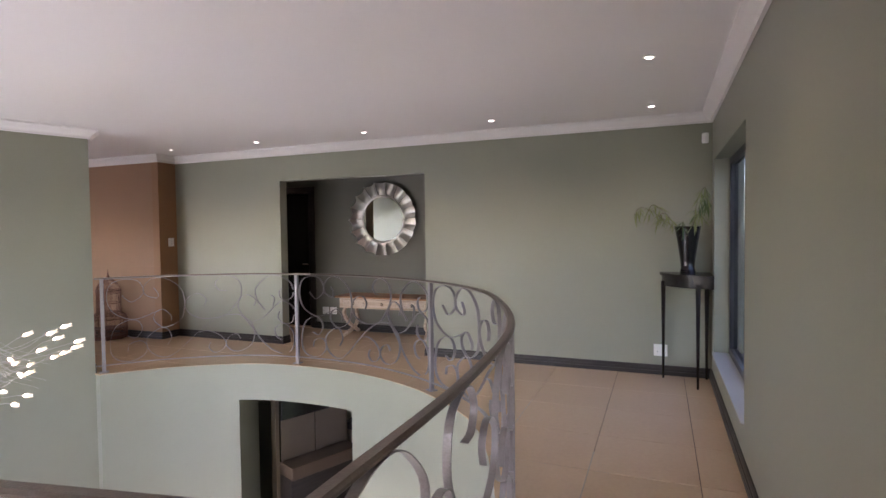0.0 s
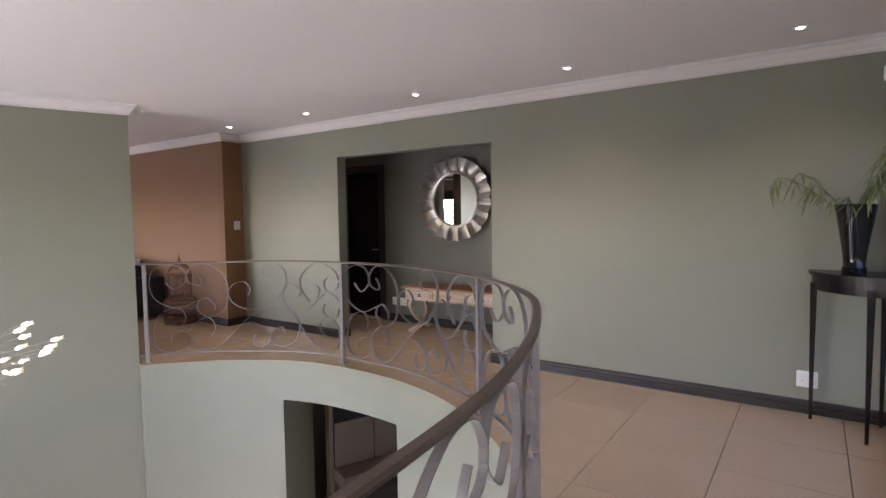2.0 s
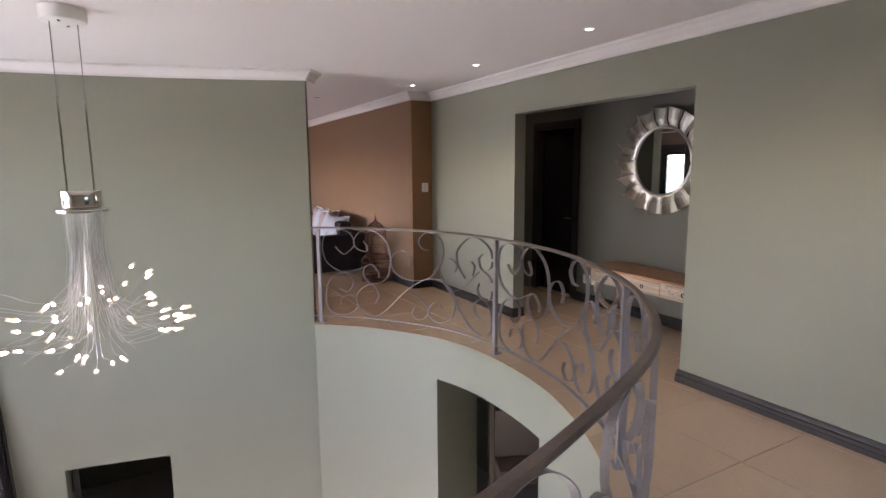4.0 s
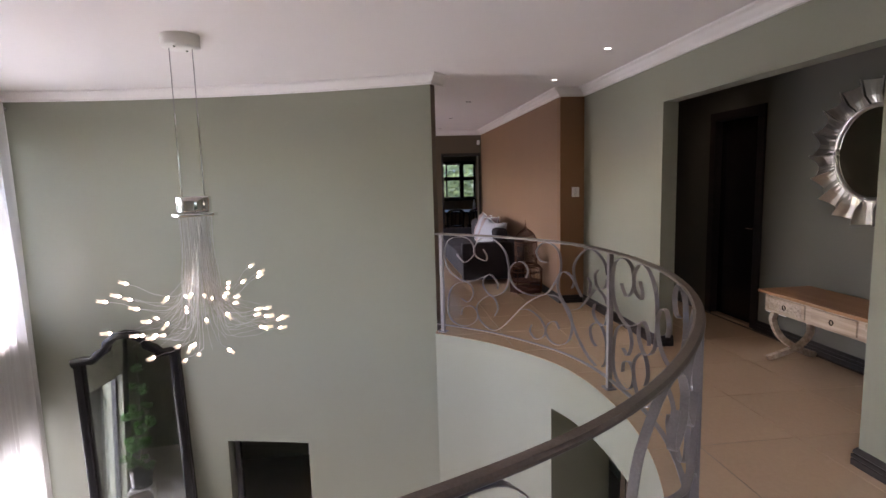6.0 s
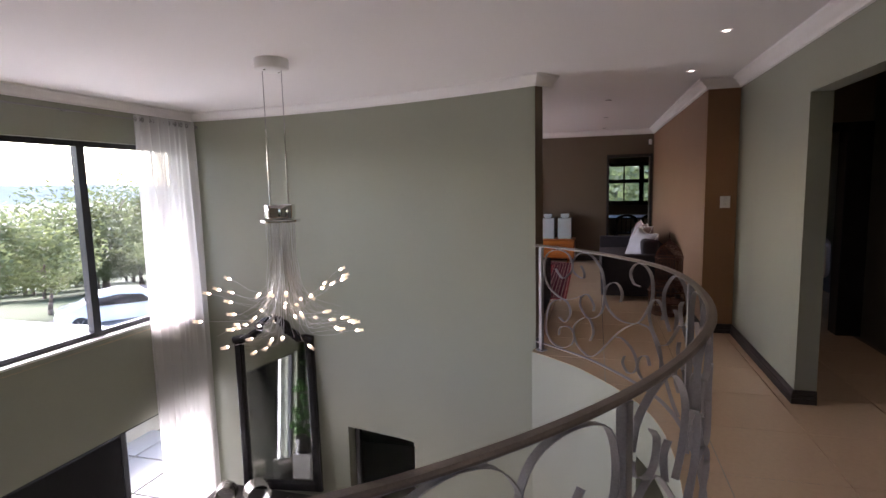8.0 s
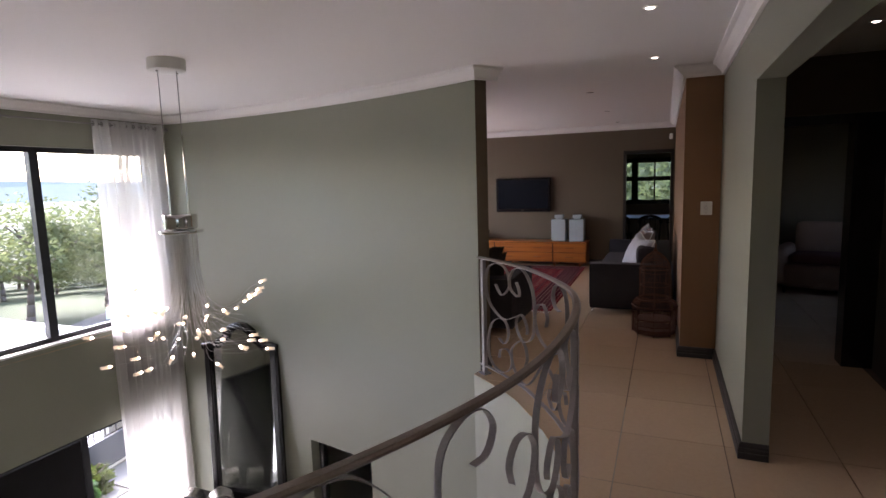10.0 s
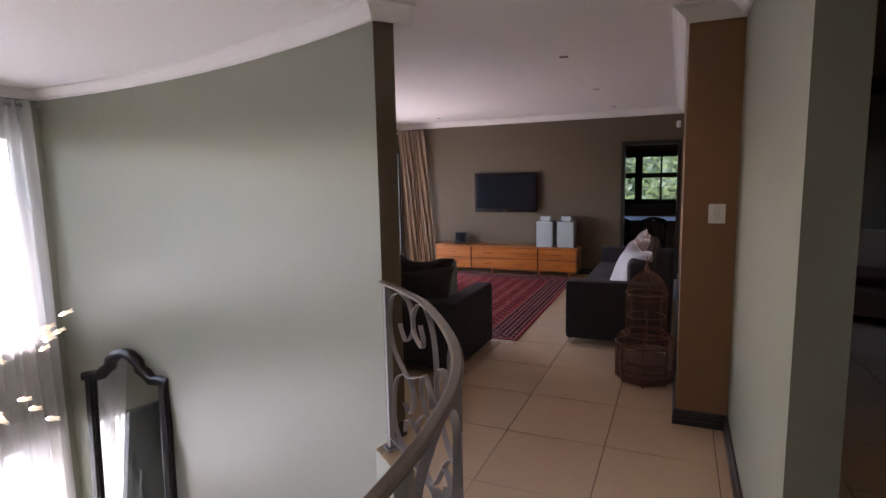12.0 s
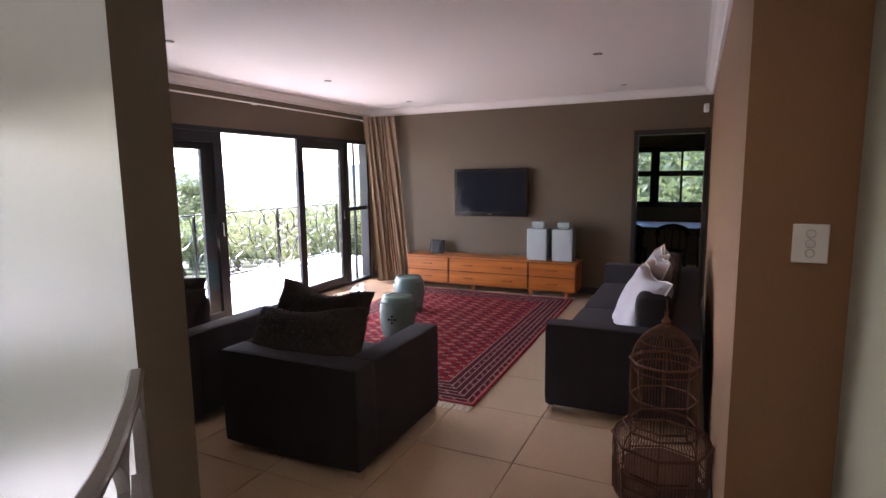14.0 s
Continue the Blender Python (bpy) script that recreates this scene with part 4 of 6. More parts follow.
for i, x in enumerate((-0.46, 0.0, 0.46)):
    d = part("drawer", box(x - 0.2, x + 0.2, -0.222, -0.21, 0.49, 0.62, bevel=0.004), PALEWOOD, t)
    if i != 1:
        part("carving", box(x - 0.17, x + 0.17, -0.228, -0.2225, 0.505, 0.605, bevel=0.002), CARVE, d)
        bm = bmesh.new()
        for q in range(9):
            add_lathe(bm, [(0.0, 0), (0.015, 0.002), (0.012, 0.006), (0.002, 0.008)], 8, center=(x - 0.15 + q * 0.0375, -0.556 + 0.025 * (q % 2)))
        part("rosette", bm, CARVE, d, at=pose(0, -0.2285, 0, 90, 0, 0) @ Matrix.Diagonal((1, -1, 1, 1)))
    part("ring_pull", add_sweep(bmesh.new(), [(x + 0.016 * math.cos(q * math.pi / 5), -0.232, 0.55 + 0.02 * math.sin(q * math.pi / 5)) for q in range(10)], ring_shape(0.004, 6), closed=True), BLACK, d)
for x in (-0.62, 0.62):
    s = 1 if x > 0 else -1
    for y in (-0.17, 0.17):
        path = smooth_path([(x, y, 0.48), (x + 0.03 * s, y, 0.38), (x - 0.01 * s, y * 0.8, 0.24), (x - 0.03 * s, y * 0.1, 0.13), (x + 0.0 * s, -y * 0.8, 0.05), (x + 0.02 * s, -y * 1.25, 0.015)], 6)
        part("leg", add_sweep(bmesh.new(), path, [(-0.024, -0.018), (0.024, -0.018), (0.03, 0), (0.024, 0.018), (-0.024, 0.018), (-0.03, 0)], up=(1, 0, 0)), PALEWOOD, t, smooth=True)

# ---- lower hall: tall mirror, console, lanterns ----
mir = thing("tall_mirror", "tall black-framed mirror with an arched crest against the curved wall", "mirror", at=pose(-5.97, 1.23, -2.30, -4, -2.5, 94.3))
HW, HH = 0.56, 2.04


def bar(bm, x0, x1, z0, z1):
    add_box(bm, x0, x1, -0.05, 0.0, z0, z1, bevel=0.012, segments=2)
    add_box(bm, x0 + 0.025, x1 - 0.025, -0.062, -0.05, z0 + 0.02, z1 - 0.02, bevel=0.005)


bm = bmesh.new()
bar(bm, -HW, -HW + 0.12, 0, HH - 0.04)
bar(bm, HW - 0.12, HW, 0, HH - 0.04)
bar(bm, -HW, HW, 0, 0.13)
part("frame", bm, BLACK, mir)
crest = [(-HW - 0.01, HH - 0.04), (-HW + 0.1, HH - 0.02), (-0.36, HH - 0.03), (-0.30, HH + 0.03), (-0.22, HH + 0.07), (-0.20, HH + 0.14), (-0.10, HH + 0.21), (0.0, HH + 0.23), (0.10, HH + 0.21), (0.20, HH + 0.14), (0.22, HH + 0.07), (0.30, HH + 0.03), (0.36, HH - 0.03), (HW - 0.1, HH - 0.02), (HW + 0.01, HH - 0.04)]
part("crest", add_sweep(bmesh.new(), [(x, -0.03, z) for x, z in crest], [(-0.045, -0.05), (0.045, -0.05), (0.05, 0.0), (0.03, 0.035), (-0.03, 0.035), (-0.05, 0.0)]), BLACK, mir, smooth=True)
bm = bmesh.new()
lo = [bm.verts.new((x, -0.02, 0.05)) for x in (-HW + 0.06, HW - 0.06)]
hi = [bm.verts.new((max(-HW + 0.06, min(HW - 0.06, x)), -0.02, z)) for x, z in crest[::-1]]
bm.faces.new(lo + hi)
bmesh.ops.solidify(bm, geom=bm.faces[:], thickness=0.004)
part("mirror_glass", bm, MIRROR, mir)
con = thing("console", "dark wooden console below the tall mirror", "console table", at=pose(-5.72, 1.05, GROUND))
part("tabletop", box(-0.26, 0.24, -0.75, 0.75, 1.02, 1.06, bevel=0.006), DARKWOOD, con)
part("body", box(-0.22, 0.2, -0.7, 0.7, 0.1, 1.02, bevel=0.004), DARKWOOD, con)
part("plinth", box(-0.2, 0.17, -0.68, 0.68, 0.0, 0.1), BLACK, con)


LANTERN = mat("brushed_nickel", (0.5, 0.48, 0.45), 0.25, metal=0.9, bump=0.02)


def lantern(x, y, z, r, h, turn):
    root = thing("hurricane_lantern", "round chrome and glass lantern with a carrying loop", "lantern", at=pose(x, y, z, 0, 0, turn), group="chrome lanterns")
    ringp = lambda rr, zz: add_sweep(bmesh.new(), [(rr * math.cos(q * math.pi / 14), zz, r + rr * math.sin(q * math.pi / 14)) for q in range(28)], rect_shape(0.05, 0.006), closed=True)
    part("drum", ringp(r - 0.004, 0.0), LANTERN, root, smooth=True)
    part("drum", ringp(r - 0.01, h), LANTERN, root, smooth=True)
    part("band", add_lathe(bmesh.new(), [(r - 0.006, 0.0), (r - 0.004, h * 0.5), (r - 0.006, h)], 28, cap=False), LANTERN, root, smooth=True, at=pose(0, h, r, 90, 0, 0))
    part("loop", add_sweep(bmesh.new(), smooth_path([(-0.03, h / 2, 2 * r - 0.01), (-0.03, h / 2, 2 * r + 0.05), (0.03, h / 2, 2 * r + 0.05), (0.03, h / 2, 2 * r - 0.01)], 4), ring_shape(0.004, 6)), LANTERN, root, smooth=True)
    part("glass", add_lathe(bmesh.new(), [(r - 0.02, 0.0), (r - 0.02, 0.004)], 28), GLASS, root, at=pose(0, 0.02, r, 90, 0, 0))


lantern(-5.66, 1.02, GROUND + 1.06, 0.16, 0.14, -40)
lantern(-5.62, 0.62, GROUND + 1.06, 0.13, 0.12, -62)
lantern(-5.60, 1.52, GROUND + 1.06, 0.08, 0.09, -25)

# lower passage seen through the wide doorway
wall("wall_passage", (-4.20, 6.10), (-3.78, 7.11), GROUND, -0.3, 0.12, BROWN, side=1)
pc = thing("built_in_cupboard", "dark brown built-in cupboard with paler doors above a ledge", "cupboard", at=pose(-3.986, 6.595, GROUND, 0, 0, 67.4))
PANEL = mat("brown_panel", (0.15, 0.115, 0.085), 0.4)
part("header", box(-0.5, 0.5, -0.08, -0.005, 2.52, 3.05, bevel=0.004), BLACK, pc)
part("ledge", box(-0.5, 0.5, -0.32, -0.005, 1.82, 1.98, bevel=0.006), mat("ledge_wood", (0.09, 0.06, 0.04), 0.5), pc)
part("base", box(-0.5, 0.5, -0.28, -0.005, 0.0, 1.82, bevel=0.004), DARKWOOD, pc)
part("back", box(-0.5, 0.5, -0.03, -0.005, 1.98, 2.52), BLACK, pc)
for x in (-0.25, 0.25):
    part("door", box(x - 0.243, x + 0.243, -0.05, -0.031, 1.99, 2.51, bevel=0.003), PANEL, pc)
wall("wall_passage_inner", (-2.3, 6.6), (-3.55, 7.73), GROUND, -0.3, 0.12, BROWN, side=1)
cb = thing("passage_cupboard", "dark cupboard with pale doors in the lower passage", "cupboard", at=pose(-3.15, 7.42, GROUND))
part("body", box(-0.7, 0.7, -0.28, 0.3, 0, 2.2, bevel=0.004), DARKWOOD, cb)
for x in (-0.35, 0.35):
    d = part("door", box(x - 0.33, x + 0.33, -0.305, -0.285, 0.9, 2.1, bevel=0.004), mat("pale_door", (0.17, 0.13, 0.095), 0.4), cb)
    part("knob", add_lathe(bmesh.new(), [(0.006, 0), (0.014, 0.012), (0.008, 0.02)], 10), CHROME, d, at=pose(x * 0.2, -0.306, 1.5, 90, 0, 0))

# ---- lounge ----
CHARCOAL = mat("charcoal_cloth", (0.045, 0.041, 0.046), 0.9, vary=0.12, scale=5, fine=400, bump=0.15, spec=0.2)
FLUFF = mat("dark_plush", (0.055, 0.048, 0.045), 1.0, vary=0.3, scale=30, fine=300, bump=0.8, spec=0.1)
LINEN = mat("pale_linen", (0.40, 0.40, 0.45), 0.9, vary=0.08, scale=6, fine=300, bump=0.2)
ROSE = mat("rose_cloth", (0.36, 0.27, 0.27), 0.9, vary=0.12, scale=6, fine=300, bump=0.2)
CABINET = wood("orange_teak", (0.36, 0.10, 0.018), (0.52, 0.17, 0.03), 0.3, along=1)
CABFRAME = wood("teak_edge", (0.30, 0.08, 0.02), (0.44, 0.14, 0.035), 0.32, along=1)
CELADON = mat("celadon_glaze", (0.14, 0.225, 0.21), 0.14, vary=0.15, scale=8, fine=60, bump=0.02)
JARGLAZE = mat("pale_porcelain", (0.44, 0.50, 0.51), 0.18, vary=0.05, scale=10, bump=0.01)
WICKER = mat("rusty_wire", (0.13, 0.058, 0.036), 0.7, metal=0.2, vary=0.3, scale=12, fine=90, bump=0.2)


def soft_box(x0, x1, y0, y1, z0, z1, r=0.04, crown=0.0, cuts=8):
    """A padded block with rounded edges and a crowned top."""
    bm = bmesh.new()
    bmesh.ops.create_cube(bm, size=1)
    bmesh.ops.subdivide_edges(bm, edges=bm.edges, cuts=cuts, use_grid_fill=True)
    w, d, h = x1 - x0, y1 - y0, z1 - z0
    for v in bm.verts:
        p = Vector((v.co.x * w, v.co.y * d, v.co.z * h))
        q = Vector((max(-w / 2 + r, min(w / 2 - r, p.x)), max(-d / 2 + r, min(d / 2 - r, p.y)), max(-h / 2 + r, min(h / 2 - r, p.z))))
        o = p - q
        if o.length > 1e-6:
            p = q + o.normalized() * min(r, o.length)
        if crown and p.z > 0:
            p.z += crown * (1 - (2 * p.x / w) ** 2) * (1 - (2 * p.y / d) ** 2)
        v.co = p + Vector(((x0 + x1) / 2, (y0 + y1) / 2, (z0 + z1) / 2))
    return bm


def pillow_mesh(w, h, t, seed=0, sag=0.0, n=16):
    """A filled pillow in the x-z plane with pulled-in sides and creases."""
    bm = bmesh.new()
    rows = {}
    for side in (1, -1):
        for j in range(n + 1):
            for i in range(n + 1):
                u, v = 2 * i / n - 1, 2 * j / n - 1
                edge = abs(u) == 1 or abs(v) == 1
                if edge and side == -1:
                    continue
                pinch = 1 - 0.09 * (1 - v * v) * abs(u) ** 4
                pinch2 = 1 - 0.09 * (1 - u * u) * abs(v) ** 4
                f = max(0, (1 - u ** 4) * (1 - v ** 4)) ** 0.55
                cr = 0.09 * t * noise.noise(Vector((u * 2.1 + seed, v * 2.1, side)))
                z = h / 2 * v * pinch2
                if v > 0 and abs(u) < 0.6:
                    z -= sag * v * (1 - (u / 0.6) ** 2)
                rows[side, i, j] = bm.verts.new((w / 2 * u * pinch, side * (t / 2 * f + (cr if not edge else 0)), z))
    g = lambda s, i, j: rows.get((s, i, j)) or rows[1, i, j]
    for side in (1, -1):
        for j in range(n):
            for i in range(n):
                q = [g(side, i, j), g(side, i + 1, j), g(side, i + 1, j + 1), g(side, i, j + 1)]
                bm.faces.new(q if side == 1 else q[::-1])
    return bm


def pillow(name, label, at, w, h, t, m, seed=0, sag=0.0, piping=None):
    root = thing(name, label, "cushion", at=at)
    part("cover", pillow_mesh(w, h, t, seed, sag), m, root, smooth=True)
    if m is FLUFF:
        src, bm, q = root.children[0].data, bmesh.new(), random.Random(seed)
        for p in src.polygons:
            for _ in range(9):
                a, b, c = (src.vertices[k].co for k in p.vertices[:3])
                o = a + (b - a) * q.random() + (c - b) * q.random()
                tip = o + p.normal * q.uniform(0.004, 0.013) + Vector((q.uniform(-1, 1), q.uniform(-1, 1), q.uniform(-1, 1))) * 0.008
                s = Vector((q.uniform(-1, 1), q.uniform(-1, 1), q.uniform(-1, 1))) * 0.003
                bm.faces.new([bm.verts.new(v) for v in (o - s, o + s, tip)])
        part("plush_nap", bm, m, root, kind="stuff")
    if piping:
        pts = []
        for k in range(48):
            s = k / 12
            u, v = ((-1 + 2 * (s % 1), -1), (1, -1 + 2 * (s % 1)), (1 - 2 * (s % 1), 1), (-1, 1 - 2 * (s % 1)))[int(s)]
            z = h / 2 * v * (1 - 0.09 * (1 - u * u) * abs(v) ** 4)
            if v > 0 and abs(u) < 0.6:
                z -= sag * v * (1 - (u / 0.6) ** 2)
            pts.append((w / 2 * u * (1 - 0.09 * (1 - v * v) * abs(u) ** 4), 0, z))
        part("piping", add_sweep(bmesh.new(), pts, ring_shape(0.006, 6), closed=True, up=(0, 1, 0)), piping, root, smooth=True)
    return root


def seat_piece(name, label, at, length, depth, seats, arm_h=0.62, group=""):
    """A square-armed sofa. Local x runs along the seat, the front faces -y, the origin is at the middle of the back."""
    root = thing(name, label, "sofa" if seats > 1 else "armchair", at=at, group=group)
    k = length / 2
    part("base", soft_box(-k + 0.02, k - 0.02, -depth + 0.03, -0.02, 0.05, 0.27, 0.02), CHARCOAL, root, smooth=True)
    for s in (-1, 1):
        x0, x1 = sorted((s * k, s * (k - 0.17)))
        part("armrest", soft_box(x0, x1, -depth, -0.19, 0.055, arm_h, 0.022), CHARCOAL, root, smooth=True)
    part("backrest", soft_box(-k, k, -0.2, 0, 0.055, arm_h, 0.022), CHARCOAL, root, smooth=True)
    w = (length - 0.35) / seats
    for i in range(seats):
        x = -k + 0.175 + w * i
        part("seat_cushion", soft_box(x + 0.004, x + w - 0.004, -depth - 0.01, -0.21, 0.275, 0.43, 0.035, 0.025), CHARCOAL, root, smooth=True)
    for x in (-k + 0.06, k - 0.06):
        for y in (-depth + 0.04, -0.06):
            part("foot", box(x - 0.05, x + 0.05, y - 0.02, y + 0.02, 0, 0.055, bevel=0.003), CHROME, root)
    return root


sofa = seat_piece("sofa", "long charcoal sofa with square arms against the terracotta wall", pose(-9.15, 6.17, 0.0), 2.78, 0.95, 2)
for x in (-0.58, 0.58):
    part("back_cushion", soft_box(x - 0.57, x + 0.57, -0.42, -0.18, 0.42, 0.80, 0.07, 0.03), CHARCOAL, sofa, smooth=True)
pillow("cushion", "white linen scatter cushion with pale piping on the charcoal sofa", pose(-8.33, 5.77, 0.67, -24, 6, 22), 0.56, 0.52, 0.2, LINEN, 1, 0.03, WHITE)
pillow("cushion", "striped rose scatter cushion with pale piping on the charcoal sofa", pose(-8.72, 5.79, 0.70, -22, -4, 16), 0.52, 0.5, 0.18, ROSE, 5, 0.04, WHITE)
pillow("cushion", "grey linen scatter cushion behind the rose one on the sofa", pose(-9.02, 5.80, 0.71, -20, 5, 10), 0.52, 0.5, 0.18, LINEN, 9, 0.02, WHITE)
pillow("cushion", "rose scatter cushion at the far end of the white ones", pose(-9.25, 5.81, 0.72, -18, 3, 8), 0.5, 0.5, 0.18, ROSE, 14, 0.03, WHITE)

for y, turn in ((4.05, 0), (2.72, 0)):
    a = seat_piece("armchair", "low square charcoal armchair with its back to the landing", pose(-6.50, y + 0.045, 0, 0, 0, -90 + turn), 0.95, 0.98, 1, group="lounge armchairs")
    pillow("cushion", "large dark plush back cushion slumped against the armchair back", pose(-6.79, y - 0.02, 0.63, 30, 5, -87), 0.80, 0.44, 0.28, FLUFF, int(40 + y), 0.03)
pillow("cushion", "large dark plush cushion on the near armchair", pose(-6.97, 3.99, 0.70, 20, -5, -84), 0.66, 0.48, 0.24, FLUFF, 21, 0.05)
pillow("cushion", "dark brown plush cushion leaning in the second armchair", pose(-6.90, 2.70, 0.72, 20, -8, -80), 0.5, 0.46, 0.2, FLUFF, 30, 0.02)

# dark colour of a thin sheet that paints the shade between drawers
GAPSHADE = mat("drawer_gap_shade", (0.10, 0.03, 0.010), 0.8, bump=0)
cab = thing("tv_cabinet", "low orange teak cabinet with six drawers under the television", "cabinet", at=pose(-11.40, 3.51, 0))
part("body", box(-0.19, 0.19, -1.23, 1.23, 0.08, 0.455, bevel=0.003), CABFRAME, cab)
part("drawer_recess", box(0.1902, 0.1908, -1.222, 1.222, 0.088, 0.452), GAPSHADE, cab)
part("tabletop", box(-0.195, 0.205, -1.245, 1.245, 0.456, 0.475, bevel=0.003), CABINET, cab)
PULLWOOD = wood("pull_wood", (0.16, 0.045, 0.012), (0.26, 0.08, 0.02), 0.4, along=1)
for y0, y1, handles in ((-1.215, -0.575, 1), (-0.55, 0.585, 2), (0.61, 1.215, 1)):
    for z0, z1 in ((0.095, 0.265), (0.275, 0.445)):
        part_d = part("drawer", box(0.191, 0.203, y0, y1, z0, z1, bevel=0.002), CABINET, cab)
        for k in range(handles):
            y = y0 + (y1 - y0) * (k + 0.5 if handles == 1 else (0.25, 0.75)[k])
            part("handle", add_sweep(bmesh.new(), [(0.203, y - 0.07, (z0 + z1) / 2), (0.222, y - 0.06, (z0 + z1) / 2), (0.222, y + 0.06, (z0 + z1) / 2), (0.203, y + 0.07, (z0 + z1) / 2)], rect_shape(0.011, 0.011)), PULLWOOD, part_d)
for x in (-0.15, 0.14):
    for y in (-1.1, -0.2, 0.62, 1.1):
        part("foot", box(x - 0.02, x + 0.02, y - 0.02, y + 0.02, 0, 0.08), CABFRAME, cab)

TVB = mat("tv_screen", (0.012, 0.014, 0.02), 0.06, bump=0, vary=0.0)
tv = thing("television", "flat black wall-mounted television, switched off", "television", at=pose(TVWALL, 3.46, 1.365, 0, 0, 0))
part("bracket", box(0.0, 0.05, -0.15, 0.15, -0.15, 0.15), BLACK, tv)
part("bezel", box(0.05, 0.11, -0.545, 0.545, -0.335, 0.335, bevel=0.006), BLACK, tv)
part("screen", box(0.1105, 0.1125, -0.505, 0.505, -0.27, 0.30), TVB, tv)
part("badge", box(0.111, 0.114, -0.03, 0.03, -0.31, -0.295), CHROME, tv)

for y in (4.20, 4.54):
    j = thing("square_jar", "tall square pale celadon jar with a small square lid", "jar", at=pose(-11.40, y, 0.475), group="jars on the cabinet")
    bm = box(-0.13, 0.13, -0.135, 0.135, 0, 0.42, bevel=0.015, segments=3)
    add_box(bm, -0.055, 0.055, -0.06, 0.06, 0.42, 0.44)
    part("body", bm, JARGLAZE, j)
    part("lid", box(-0.075, 0.075, -0.08, 0.08, 0.44, 0.505, bevel=0.01, segments=2), JARGLAZE, j)
d = thing("digital_frame", "small dark slanted photo frame on the cabinet", "picture frame", at=pose(-11.42, 2.66, 0.475, 0, -12, 0))
part("frame", box(-0.01, 0.015, -0.11, 0.11, 0, 0.2, bevel=0.005), BLACK, d)
part("stand", box(-0.07, -0.01, -0.02, 0.02, 0.0, 0.1, bevel=0.004), BLACK, d)
part("screen", box(0.0155, 0.017, -0.09, 0.09, 0.02, 0.18), TVB, d)


def garden_stool(x, y):
    root = thing("garden_stool", "barrel-shaped celadon ceramic garden stool with raised studs", "stool", at=pose(x, y, 0.012) @ Matrix.Scale(0.92, 4), group="celadon stools")
    prof = [(0.15, 0), (0.165, 0.005), (0.17, 0.02), (0.172, 0.05), (0.19, 0.12), (0.2, 0.22), (0.198, 0.3), (0.185, 0.38), (0.172, 0.42), (0.168, 0.44), (0.155, 0.452), (0.10, 0.46), (0.035, 0.462), (0.03, 0.45)]
    part("body", add_lathe(bmesh.new(), prof, 40), CELADON, root, smooth=True)
    bm = bmesh.new()
    for z, r in ((0.07, 0.180), (0.385, 0.187)):
        for k in range(28):
            a = 2 * math.pi * k / 28
            m = Matrix.Translation((r * math.cos(a), r * math.sin(a), z)) @ Matrix.Rotation(a, 4, "Z") @ Matrix.Rotation(math.pi / 2, 4, "Y")
            s = bmesh.ops.create_icosphere(bm, subdivisions=1, radius=0.009, matrix=m)
    part("studs", bm, CELADON, root, smooth=True, kind="stuff")
    for a in (0.2, 2.3, 4.4):
        bm = bmesh.new()
        for dy, dz in ((0, 0), (0.035, 0), (-0.035, 0), (0, 0.035), (0, -0.035)):
            add_lathe(bm, [(0.013, 0), (0.013, 0.004)], 12, center=(dz, dy))
        part("pierced_hole", bm, BLACK, root, at=Matrix.Rotation(a, 4, "Z") @ Matrix.Translation((0.197, 0, 0.22)) @ Matrix.Rotation(math.pi / 2, 4, "Y"))


garden_stool(-8.92, 3.42)
garden_stool(-9.87, 3.03)


